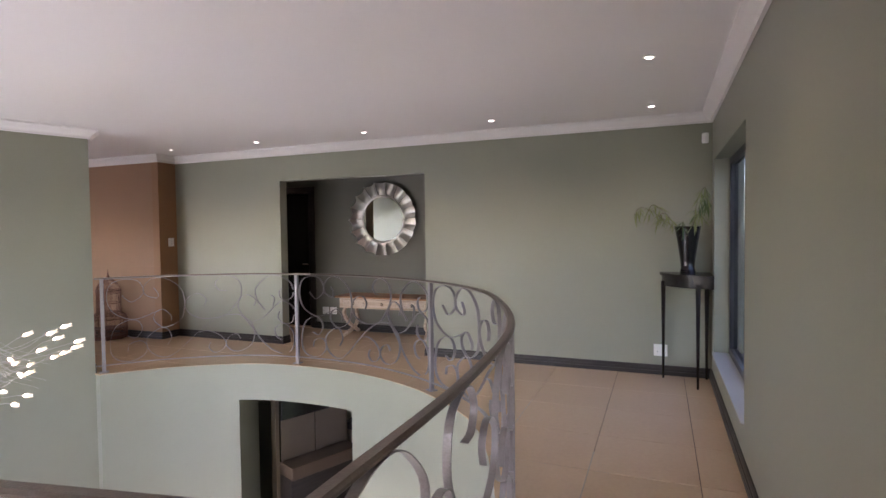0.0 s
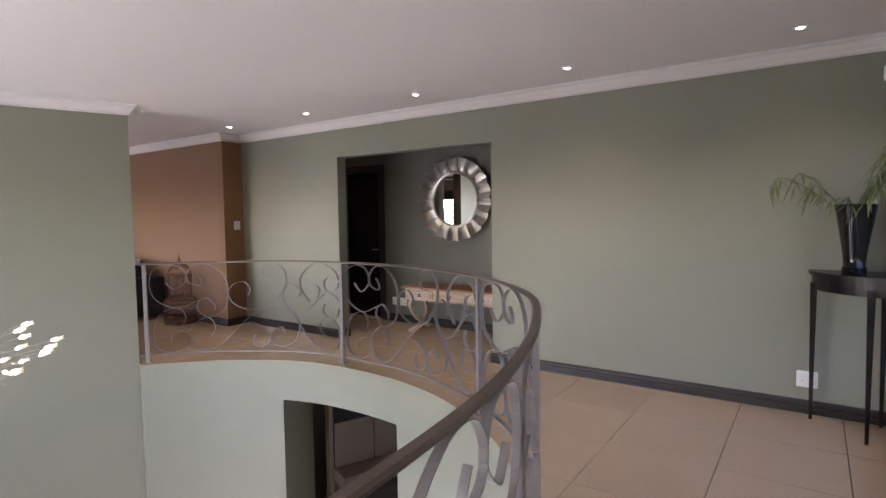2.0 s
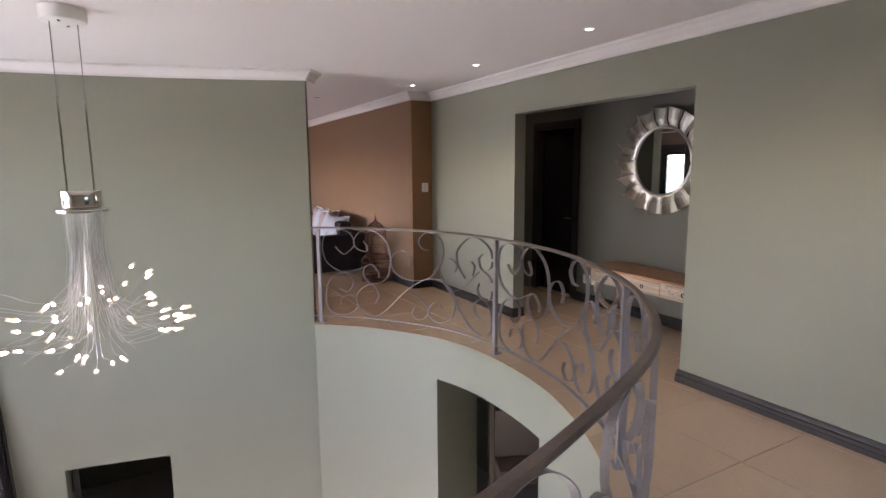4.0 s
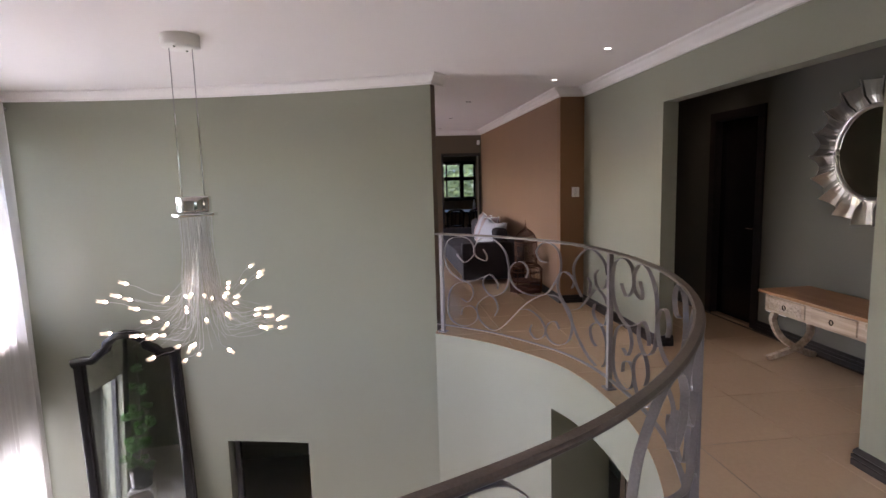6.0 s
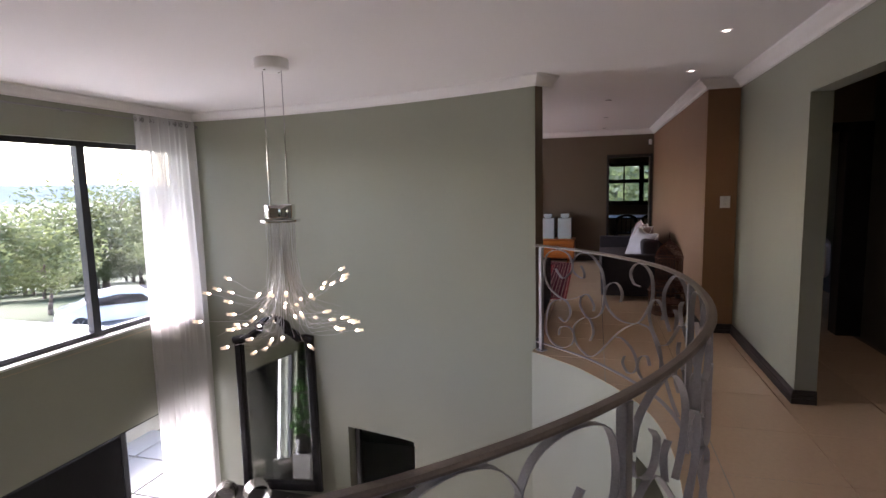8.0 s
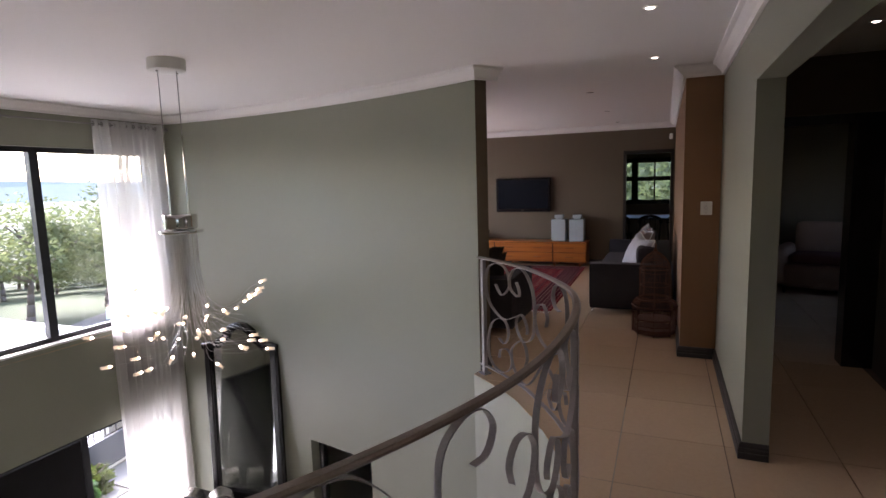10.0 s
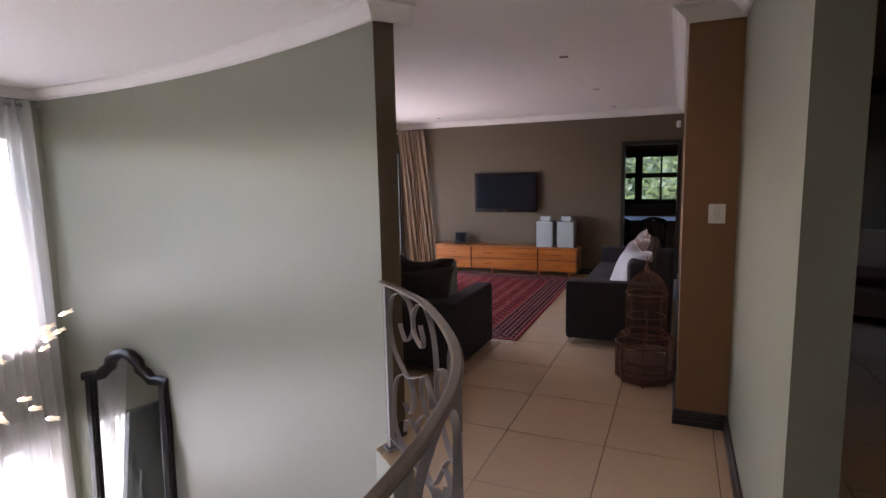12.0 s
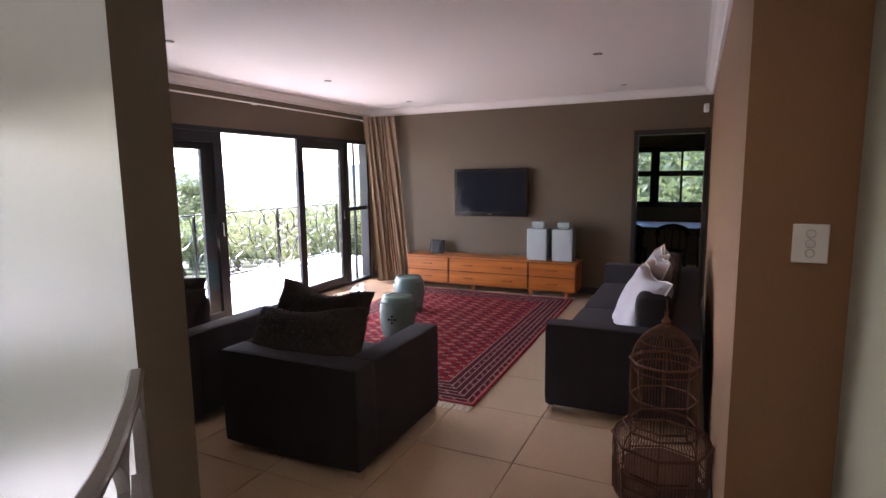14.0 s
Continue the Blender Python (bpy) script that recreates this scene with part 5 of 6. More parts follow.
def rug_material(w, h):
    m = bpy.data.materials.new("rug_wool")
    m.use_nodes = True
    nt = m.node_tree
    n, link = nt.nodes, nt.links.new
    b = n["Principled BSDF"]
    b.inputs["Roughness"].default_value, b.inputs["Specular IOR Level"].default_value = 1.0, 0.1
    tc, sep = n.new("ShaderNodeTexCoord"), n.new("ShaderNodeSeparateXYZ")
    link(tc.outputs["Object"], sep.inputs[0])

    def f(op, a, c=None, d=None):
        q = n.new("ShaderNodeMath")
        q.operation = op
        for i, v in enumerate((a, c, d)):
            if v is None:
                continue
            if isinstance(v, (int, float)):
                q.inputs[i].default_value = v
            else:
                link(v, q.inputs[i])
        return q.outputs[0]

    def ramp(x, a, c):
        return f("MULTIPLY", f("GREATER_THAN", x, a), f("LESS_THAN", x, c))
    x, y = sep.outputs[0], sep.outputs[1]
    ax, ay = f("ABSOLUTE", x), f("ABSOLUTE", y)
    edge = f("MINIMUM", f("SUBTRACT", w / 2, ax), f("SUBTRACT", h / 2, ay))
    cell = lambda v, s: f("SUBTRACT", f("FRACT", f("DIVIDE", v, s)), 0.5)
    gx, gy = cell(x, 0.125), cell(y, 0.185)
    d = f("ADD", f("MULTIPLY", f("ABSOLUTE", gx), 1.0), f("MULTIPLY", f("ABSOLUTE", gy), 1.15))
    gul = f("ADD", ramp(d, 0.30, 0.36), ramp(d, 0.12, 0.19))
    gxy = f("MULTIPLY", f("LESS_THAN", f("ABSOLUTE", gx), 0.025), f("LESS_THAN", d, 0.36))
    hx, hy = cell(f("ADD", x, 0.0625), 0.125), cell(f("ADD", y, 0.0925), 0.185)
    e = f("ADD", f("ABSOLUTE", hx), f("ABSOLUTE", hy))
    minor = ramp(e, 0.10, 0.16)
    field = f("MINIMUM", f("ADD", f("ADD", gul, minor), gxy), 1.0)
    inner = f("GREATER_THAN", edge, 0.36)
    bx = cell(f("ADD", x, y), 0.055)
    bz = cell(f("SUBTRACT", x, y), 0.11)
    st = f("LESS_THAN", f("ABSOLUTE", cell(edge, 0.052)), 0.09)
    dots = f("MULTIPLY", f("LESS_THAN", f("ABSOLUTE", bx), 0.25), f("LESS_THAN", f("ABSOLUTE", cell(edge, 0.104)), 0.3))
    zig = f("LESS_THAN", f("ABSOLUTE", bz), 0.12)
    border = f("MINIMUM", f("ADD", st, f("MULTIPLY", dots, zig)), 1.0)
    light = f("ADD", f("MULTIPLY", field, inner), f("MULTIPLY", border, f("SUBTRACT", 1.0, inner)))
    band = f("MULTIPLY", f("GREATER_THAN", f("ABSOLUTE", gy), 0.37), inner)
    dark = f("MINIMUM", f("ADD", f("ADD", f("MULTIPLY", ramp(d, 0.36, 0.46), inner), f("MULTIPLY", band, 0.6)), f("MULTIPLY", ramp(edge, 0.045, 0.345), 0.85)), 1.0)
    noise1 = n.new("ShaderNodeTexNoise")
    noise1.inputs["Scale"].default_value, noise1.inputs["Detail"].default_value = 14, 5
    link(tc.outputs["Object"], noise1.inputs["Vector"])

    def mix(fac, a, c):
        q = n.new("ShaderNodeMix")
        q.data_type = "RGBA"
        link(fac, q.inputs[0]) if not isinstance(fac, float) else setattr(q.inputs[0], "default_value", fac)
        for i, v in ((6, a), (7, c)):
            if isinstance(v, tuple):
                q.inputs[i].default_value = (*v, 1)
            else:
                link(v, q.inputs[i])
        return q.outputs[2]
    base = mix(noise1.outputs[0], (0.14, 0.006, 0.010), (0.29, 0.015, 0.020))
    c1 = mix(f("MULTIPLY", dark, 0.8), base, (0.014, 0.010, 0.022))
    c2 = mix(f("MULTIPLY", light, f("MULTIPLY_ADD", noise1.outputs[0], 0.6, 0.28)), c1, (0.46, 0.31, 0.25))
    link(c2, b.inputs["Base Color"])
    fine = n.new("ShaderNodeTexNoise")
    fine.inputs["Scale"].default_value = 350
    link(tc.outputs["Object"], fine.inputs["Vector"])
    bp = n.new("ShaderNodeBump")
    bp.inputs["Strength"].default_value, bp.inputs["Distance"].default_value = 0.6, 0.003
    link(fine.outputs[0], bp.inputs["Height"]), link(bp.outputs[0], b.inputs["Normal"])
    return m


RW, RH = 3.55, 2.36
rug = thing("rug", "deep red patterned wool rug with cream fringes", "rug", at=pose(-9.40, 3.56, 0.001, 0, 0, 0.6))
part("weave", soft_box(-RW / 2, RW / 2, -RH / 2, RH / 2, 0.0, 0.011, 0.004, 0, 6), rug_material(RW, RH), rug)
FRINGE = mat("cream_fringe", (0.72, 0.66, 0.58), 0.95)
for s in (-1, 1):
    bm = bmesh.new()
    for k in range(150):
        y = -RH / 2 + RH * (k + 0.5) / 150
        q = rng.uniform(-0.01, 0.01)
        add_sweep(bm, [(s * RW / 2, y, 0.005), (s * (RW / 2 + 0.05), y + q, 0.004), (s * (RW / 2 + rng.uniform(0.08, 0.1)), y + 2 * q, 0.003)], rect_shape(0.004, 0.003))
    part("fringe", bm, FRINGE, rug, kind="stuff")

# bird cage: a wide lower drum and a narrower domed tower
cage = thing("bird_cage", "rusty wire bird cage, a domed tower on a wide tier", "bird cage", at=pose(-7.03, 5.995, 0) @ Matrix.Diagonal((0.93, 0.93, 1, 1)))


def hoop(r, z, n=16, w=0.004, squash=1.0):
    return add_sweep(bmesh.new(), [(r * math.cos(2 * math.pi * k / n), squash * r * math.sin(2 * math.pi * k / n), z) for k in range(n)], ring_shape(w, 6), closed=True)


for r, z, n, w in ((0.235, 0.02, 8, 0.008), (0.235, 0.10, 8, 0.005), (0.235, 0.16, 8, 0.004), (0.25, 0.30, 8, 0.008), (0.20, 0.37, 8, 0.006), (0.165, 0.39, 8, 0.006), (0.165, 0.52, 8, 0.004), (0.165, 0.66, 8, 0.004), (0.172, 0.70, 8, 0.007), (0.125, 0.80, 16, 0.003)):
    part("hoop", hoop(r, z, n, w), WICKER, cage)
part("floor_tray", add_lathe(bmesh.new(), [(0.235, 0.015), (0.24, 0.02), (0.24, 0.06), (0.235, 0.062), (0.05, 0.05)], 8), WICKER, cage)
part("shelf", add_lathe(bmesh.new(), [(0.2, 0.155), (0.2, 0.165)], 8), WICKER, cage)
for nm, pts, count in (("lower_wires", lambda c, s: [(0.233 * c, 0.233 * s, 0.02), (0.236 * c, 0.236 * s, 0.28), (0.225 * c, 0.225 * s, 0.34), (0.17 * c, 0.17 * s, 0.385)], 88),
                       ("tower_wires", lambda c, s: [(0.165 * c, 0.165 * s, 0.385), (0.165 * c, 0.165 * s, 0.70)], 64),
                       ("dome_wires", lambda c, s: [(0.168 * c, 0.168 * s, 0.70), (0.150 * c, 0.150 * s, 0.76), (0.11 * c, 0.11 * s, 0.82), (0.05 * c, 0.05 * s, 0.868), (0.008 * c, 0.008 * s, 0.885)], 56)):
    bm = bmesh.new()
    for k in range(count):
        a = 2 * math.pi * k / count
        add_sweep(bm, smooth_path(pts(math.cos(a), math.sin(a)), 3), ring_shape(0.0021, 4))
    part(nm, bm, WICKER, cage, kind="stuff")
for k in range(8):
    a = 2 * math.pi * k / 8
    c, s = math.cos(a), math.sin(a)
    part("upright", add_sweep(bmesh.new(), smooth_path([(0.24 * c, 0.24 * s, 0.0), (0.242 * c, 0.242 * s, 0.29), (0.2 * c, 0.2 * s, 0.37), (0.167 * c, 0.167 * s, 0.40), (0.167 * c, 0.167 * s, 0.71)], 4), ring_shape(0.0045, 6)), WICKER, cage)
part("finial", add_lathe(bmesh.new(), [(0.006, 0.875), (0.02, 0.885), (0.024, 0.9), (0.012, 0.915), (0.007, 0.93), (0.012, 0.94), (0.004, 0.96), (0.003, 1.0)], 12), WICKER, cage, smooth=True)
part("swing", add_sweep(bmesh.new(), smooth_path([(0, -0.06, 0.55), (0, -0.05, 0.62), (0, 0, 0.8), (0, 0.05, 0.62), (0, 0.06, 0.55)], 4), ring_shape(0.002, 5)), WICKER, cage)

# ---- dining room ----
ct = thing("dining_table", "dark wooden dining table below the barred window", "table", at=pose(-14.0, 5.9, 0))
part("tabletop", box(-0.55, 0.55, -0.8, 0.8, 0.72, 0.76, bevel=0.008), DARKWOOD, ct)
for x in (-0.46, 0.46):
    for y in (-0.7, 0.7):
        part("leg", box(x - 0.035, x + 0.035, y - 0.035, y + 0.035, 0, 0.72, bevel=0.005), DARKWOOD, ct)


def dining_chair(m):
    c = thing("dining_chair", "dark round-backed wooden dining chair", "chair", at=m, group="dining chairs")
    part("seat", soft_box(-0.22, 0.22, -0.21, 0.21, 0.42, 0.46, 0.015), BLACK, c, smooth=True)
    for x in (-0.19, 0.19):
        part("front_leg", add_sweep(bmesh.new(), [(x, -0.18, 0), (x, -0.18, 0.42)], rect_shape(0.03, 0.03), up=(0, 1, 0)), BLACK, c)
        part("back_leg", add_sweep(bmesh.new(), smooth_path([(x, 0.22, 0), (x, 0.19, 0.42), (x * 1.1, 0.24, 0.75)], 4), rect_shape(0.03, 0.03), up=(0, 1, 0)), BLACK, c)
    part("back_hoop", add_sweep(bmesh.new(), smooth_path([(-0.21, 0.23, 0.70), (-0.17, 0.25, 0.80), (0, 0.27, 0.85), (0.17, 0.25, 0.80), (0.21, 0.23, 0.70)], 6), rect_shape(0.03, 0.06)), BLACK, c, smooth=True)
    for x in (-0.1, 0, 0.1):
        part("spindle", add_sweep(bmesh.new(), [(x, 0.2, 0.46), (x, 0.26, 0.82)], ring_shape(0.008, 6)), BLACK, c)
    return c


c0 = dining_chair(pose(-13.05, 5.78, 0, 0, 0, -85))
copy_thing(c0, pose(-13.1, 5.2, 0, 0, 0, -95))
copy_thing(c0, pose(-13.08, 6.35, 0, 0, 0, -92))
bot = thing("bottle", "clear glass bottle on the dining table", "bottle", at=pose(-13.8, 6.42, 0.76))
part("body", add_lathe(bmesh.new(), [(0.035, 0), (0.04, 0.01), (0.04, 0.18), (0.015, 0.25), (0.014, 0.3)], 16), JARGLAZE, bot, smooth=True)

# dim bedroom armchair
BEIGE = mat("beige_upholstery", (0.30, 0.20, 0.15), 0.9, vary=0.1, bump=0.1)
REDC = mat("dark_red_cloth", (0.12, 0.04, 0.03), 0.9, bump=0.1)
ac = thing("bedroom_armchair", "beige rolled-arm armchair in the dim bedroom", "armchair", at=pose(-9.8, 8.1, 0, 0, 0, 70))
part("base", soft_box(-0.38, 0.38, -0.4, 0.4, 0.08, 0.42, 0.05), BEIGE, ac, smooth=True)
part("backrest", soft_box(-0.36, 0.36, 0.25, 0.48, 0.3, 0.95, 0.08), BEIGE, ac, smooth=True)
for s in (-1, 1):
    part("armrest", soft_box(s * 0.44 - 0.1, s * 0.44 + 0.1, -0.4, 0.42, 0.1, 0.64, 0.095), BEIGE, ac, smooth=True)
    for y in (-0.34, 0.38):
        part("foot", add_lathe(bmesh.new(), [(0.018, 0), (0.03, 0.1)], 10), DARKWOOD, ac, at=pose(s * 0.36, y, 0))
part("seat_cushion", soft_box(-0.33, 0.33, -0.4, 0.24, 0.42, 0.54, 0.04, 0.02), REDC, ac, smooth=True)

# ---- outside ----
def leafy(name, color, vary, hue):
    """Leaves that let some light through."""
    m = mat(name, color, 0.55, vary=vary, scale=1.2, fine=9, bump=0, random_hue=hue)
    n, link = m.node_tree.nodes, m.node_tree.links.new
    b = n["Principled BSDF"]
    thru, mix = n.new("ShaderNodeBsdfTranslucent"), n.new("ShaderNodeMixShader")
    link(b.inputs["Base Color"].links[0].from_socket, thru.inputs[0])
    mix.inputs[0].default_value = 0.55
    link(b.outputs[0], mix.inputs[1]), link(thru.outputs[0], mix.inputs[2])
    link(mix.outputs[0], n["Material Output"].inputs[0])
    return m


LAWN = mat("lawn", (0.045, 0.060, 0.020), 0.95, vary=0.25, scale=0.3, fine=30, bump=0.3)
BALCONY = mat("balcony_tile", (0.80, 0.79, 0.77), 0.6, vary=0.04, scale=1, fine=60, bump=0.1)
PAVE = mat("pale_paving", (0.32, 0.31, 0.30), 0.8, vary=0.08, scale=1.5, fine=80, bump=0.1)
SCREED = mat("roof_screed", (0.55, 0.54, 0.53), 0.8, vary=0.05, scale=1, fine=60, bump=0.1)
ASPHALT = mat("driveway", (0.11, 0.105, 0.10), 0.9, vary=0.1, scale=1, fine=90, bump=0.2)
WALLOUT = mat("outer_plaster", (0.45, 0.42, 0.38), 0.8, vary=0.05, bump=0.1)
FOLIAGE = leafy("tree_foliage", (0.135, 0.155, 0.065), 0.2, 0.25)
FARGREEN = mat("far_woods", (0.11, 0.14, 0.09), 0.9, vary=0.3, scale=0.02, fine=0.4, bump=0)
# distance haze is mixed into this pale hill colour
HAZEHILL = mat("hazy_hills", (0.30, 0.31, 0.29), 1.0, vary=0.1, scale=0.004, fine=0.05, bump=0)
BARK = mat("bark", (0.17, 0.13, 0.11), 0.9, vary=0.2, scale=5, fine=40, bump=0.5)
CARPAINT = mat("white_car_paint", (0.75, 0.76, 0.78), 0.15, vary=0.01, bump=0)
TYRE = mat("tyre", (0.03, 0.03, 0.03), 0.8)


def height_at(x, y):
    d = max(0.0, math.hypot(x + 4, y + 2) - 22)
    return GROUND - 0.10 - 0.11 * d


bm = bmesh.new()
rings = [0.1, 8, 16, 22, 40, 70, 120, 260, 600, 1500, 4000]
grid = [[bm.verts.new((-4 + r * math.cos(2 * math.pi * k / 48), -2 + r * math.sin(2 * math.pi * k / 48), GROUND - 0.10 - (0.11 * max(0, r - 22) if r < 200 else 0.11 * 98))) for k in range(48)] for r in rings]
bm.faces.new(grid[0])
for a, b in zip(grid, grid[1:]):
    for k in range(48):
        bm.faces.new((a[k], a[(k + 1) % 48], b[(k + 1) % 48], b[k]))
part("ground", bm, LAWN, kind="structure", smooth=True)
flat("driveway", [(-24, -15), (-14, -11), (-4, -9.6), (-4, -13.6), (-14, -15.2), (-24, -19)], GROUND - 0.12, GROUND - 0.085, ASPHALT)
# belts of hills, the two farthest in a colour paled by haze
for i, (rad, hi, m) in enumerate(((420, -4, FARGREEN), (1100, 30, HAZEHILL), (2000, 70, HAZEHILL))):
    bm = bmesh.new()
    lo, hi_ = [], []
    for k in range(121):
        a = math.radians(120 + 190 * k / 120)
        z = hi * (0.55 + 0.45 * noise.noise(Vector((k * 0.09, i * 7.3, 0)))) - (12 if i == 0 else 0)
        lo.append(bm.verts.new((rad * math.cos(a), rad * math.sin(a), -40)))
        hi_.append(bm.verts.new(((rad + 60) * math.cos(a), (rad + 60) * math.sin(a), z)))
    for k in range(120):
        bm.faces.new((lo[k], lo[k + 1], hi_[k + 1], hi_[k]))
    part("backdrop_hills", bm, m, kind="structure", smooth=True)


def crown_mesh(seed, spread, tall, count, leaf, clumps):
    """Many small leaf faces in uneven clumps."""
    r = random.Random(seed)
    vs, fs = [], []
    cl = []
    for _ in range(clumps):
        a, q = r.uniform(0, 2 * math.pi), math.sqrt(r.random())
        cl.append((q * spread * math.cos(a), q * spread * math.sin(a), tall * (0.15 + 0.75 * r.random() * (1 - 0.5 * q)), spread * r.uniform(0.22, 0.42)))
    for i in range(count):
        cx, cy, cz, cr = cl[i % clumps]
        d = Vector((r.gauss(0, 1), r.gauss(0, 1), r.gauss(0, 0.7))).normalized() * cr * r.random() ** 0.35
        p = Vector((cx + d.x, cy + d.y, cz + d.z * 0.8))
        u = Vector((r.gauss(0, 1), r.gauss(0, 1), r.gauss(0, 0.5))).normalized() * leaf * r.uniform(0.6, 1.3)
        w = u.cross(Vector((r.gauss(0, 1), r.gauss(0, 1), r.gauss(0, 1)))).normalized() * leaf * 0.45
        k = len(vs)
        vs += [p - u, p + w, p + u, p - w]
        fs.append((k, k + 1, k + 2, k + 3))
    me = bpy.data.meshes.new("crown")
    me.from_pydata(vs, [], fs)
    me.materials.append(FOLIAGE)
    return me


def make_tree(seed, h, spread, leaf, at, label, count=5200):
    r = random.Random(seed)
    root = thing("tree", label, "tree", at=at, group="garden trees")
    bm = bmesh.new()
    top = h * 0.34

    def limb(p, d, length, rad, depth):
        pts, rr = [p], []
        q = d.copy()
        for k in range(4):
            q = (q + Vector((r.gauss(0, 0.14), r.gauss(0, 0.14), 0.05))).normalized()
            pts.append(pts[-1] + q * length / 4)
        for k in range(4):
            s0, s1 = rad * (1 - 0.13 * k), rad * (1 - 0.13 * (k + 1))
            a = add_sweep(bm, [pts[k], pts[k + 1]], ring_shape((s0 + s1) / 2, 7))
        if depth:
            for _ in range(3):
                e = (q + Vector((r.gauss(0, 0.75), r.gauss(0, 0.75), r.uniform(0, 0.4)))).normalized()
                limb(pts[-1], e, length * 0.75, rad * 0.55, depth - 1)
    limb(Vector((0, 0, -0.1)), Vector((r.gauss(0, 0.12), r.gauss(0, 0.12), 1)).normalized(), top, h * 0.032, 2)
    part("trunk", bm, BARK, root, smooth=True)
    cr = new("crown", crown_mesh(seed, spread, h * 0.75, count, leaf, 34))
    cr.parent, cr.location = root, (0, 0, h * 0.27)
    return root


t1 = make_tree(11, 5.0, 2.5, 0.09, pose(-17.3, -17.2, height_at(-17.3, -17.2)) @ Matrix.Scale(0.72, 4), "young spreading tree on the lawn")
t2 = make_tree(12, 8.0, 4.8, 0.16, pose(-27, -25, height_at(-27, -25)) @ Matrix.Scale(0.6, 4), "broad green tree beyond the driveway", 12000)
t3 = make_tree(13, 8.0, 4.0, 0.15, pose(-14.5, -30, height_at(-14.5, -30)) @ Matrix.Scale(0.6, 4), "mid-sized green tree beyond the driveway", 11000)
rr = random.Random(5)
t2.scale = t3.scale = (1, 1, 1)
for k in range(60):
    a, d = math.radians(rr.uniform(178, 262)), rr.uniform(55, 120)
    x, y = -4 + d * math.cos(a), -2 + d * math.sin(a)
    copy_thing((t2, t3)[k % 2], pose(x, y, height_at(x, y) - 0.3, 0, 0, rr.uniform(0, 360)) @ Matrix.Scale((rr.uniform(-1.0, 0.2) - height_at(x, y)) / 9.8, 4))
for k in range(56):
    a, d = math.radians(196 + 58 * ((k * 0.618) % 1.0)), 29 + 26 * ((k * 0.414) % 1.0)
    x, y = -4 + d * math.cos(a), -2 + d * math.sin(a)
    copy_thing((t2, t3)[k % 2], pose(x, y, height_at(x, y) - 0.2, 0, 0, 67 * k) @ Matrix.Scale((rr.uniform(-0.9, 0.4) - height_at(x, y)) / 9.8, 4))
# trees added outside the east window to dim the sky light entering it
for x, y, s in ((8.4, 1.4, 0.85), (8.4, 6.2, 0.9), (8.2, 10.8, 0.85)):
    copy_thing(t3, pose(x, y, height_at(x, y), 0, 0, 40 * y) @ Matrix.Scale(s, 4))
for x, y, s in ((-20, -30, 0.6), (-26, -17, 0.55), (-31, -12, 0.5), (-24.5, -9.0, 0.5), (-31, 4, 0.9), (-22.5, 8.5, 0.95), (-21.5, 5.2, 0.9), (-23, 2, 0.95), (-24.5, 6.8, 1.05), (-22, 11, 1.0), (-13.8, -16.8, 0.70)):
    copy_thing(rr.choice((t2, t3)), pose(x, y, height_at(x, y), 0, 0, rr.uniform(0, 360)) @ Matrix.Scale(s, 4))

copy_thing(t1, pose(-24.0, -10.5, height_at(-24.0, -10.5), 0, 0, 130) @ Matrix.Scale(1.4, 4))
copy_thing(t1, pose(-26.5, -8.0, height_at(-26.5, -8.0), 0, 0, 40) @ Matrix.Scale(1.5, 4))


def bush(name, label, at, r, h, leaf, count, m=FOLIAGE, seed=1):
    root = thing(name, label, "bush", at=at)
    me = crown_mesh(seed, r, h, count, leaf, 14)
    me.materials.clear()
    me.materials.append(m)
    o = new("leaves", me)
    o.parent = root
    bm = bmesh.new()
    q = random.Random(seed)
    for k in range(7):
        add_sweep(bm, [(0, 0, -0.05), (q.uniform(-0.4, 0.4) * r, q.uniform(-0.4, 0.4) * r, h * 0.4), (q.uniform(-0.7, 0.7) * r, q.uniform(-0.7, 0.7) * r, h * 0.8)], ring_shape(0.012, 5))
    part("stems", bm, BARK, root)
    return root


BRIGHT = leafy("bright_foliage", (0.16, 0.21, 0.045), 0.3, 0.1)
for k, (x, y, r, h) in enumerate(((-10.6, -1.7, 0.9, 4.0), (-11.9, -2.0, 0.9, 3.9), (-12.6, -2.0, 0.5, 3.4), (-9.3, -1.8, 0.8, 3.8))):
    bush("hedge_bush", "tall bright green bush beside the balcony", pose(x, y, GROUND - 0.1), r, h, 0.055, 5200, BRIGHT, 40 + k)
flat("balcony_floor", [(-13.6, -0.72), (-6.45, -0.72), (-6.45, 1.25), (-13.6, 1.25)], -0.2, -0.01, BALCONY)
flat("balcony_kerb", [(-13.6, -0.72), (-6.45, -0.72), (-6.45, -0.45), (-13.6, -0.45)], -0.009, 0.03, WHITE)
flat("porch_roof", [(-5.72, -4.6), (-1.0, -4.6), (-1.0, -0.25), (-5.72, -0.25)], -0.42, -0.24, SCREED)
flat("porch_kerb", [(-5.72, -4.6), (-5.56, -4.6), (-5.56, -0.25), (-5.72, -0.25)], -0.24, -0.16, SCREED)
flat("forecourt", [(-9.0, -6.5), (0.5, -6.5), (0.5, -0.26), (-9.0, -0.26)], GROUND - 0.12, GROUND - 0.04, GROUT)
pv = thing("paving", "", "", kind="structure")
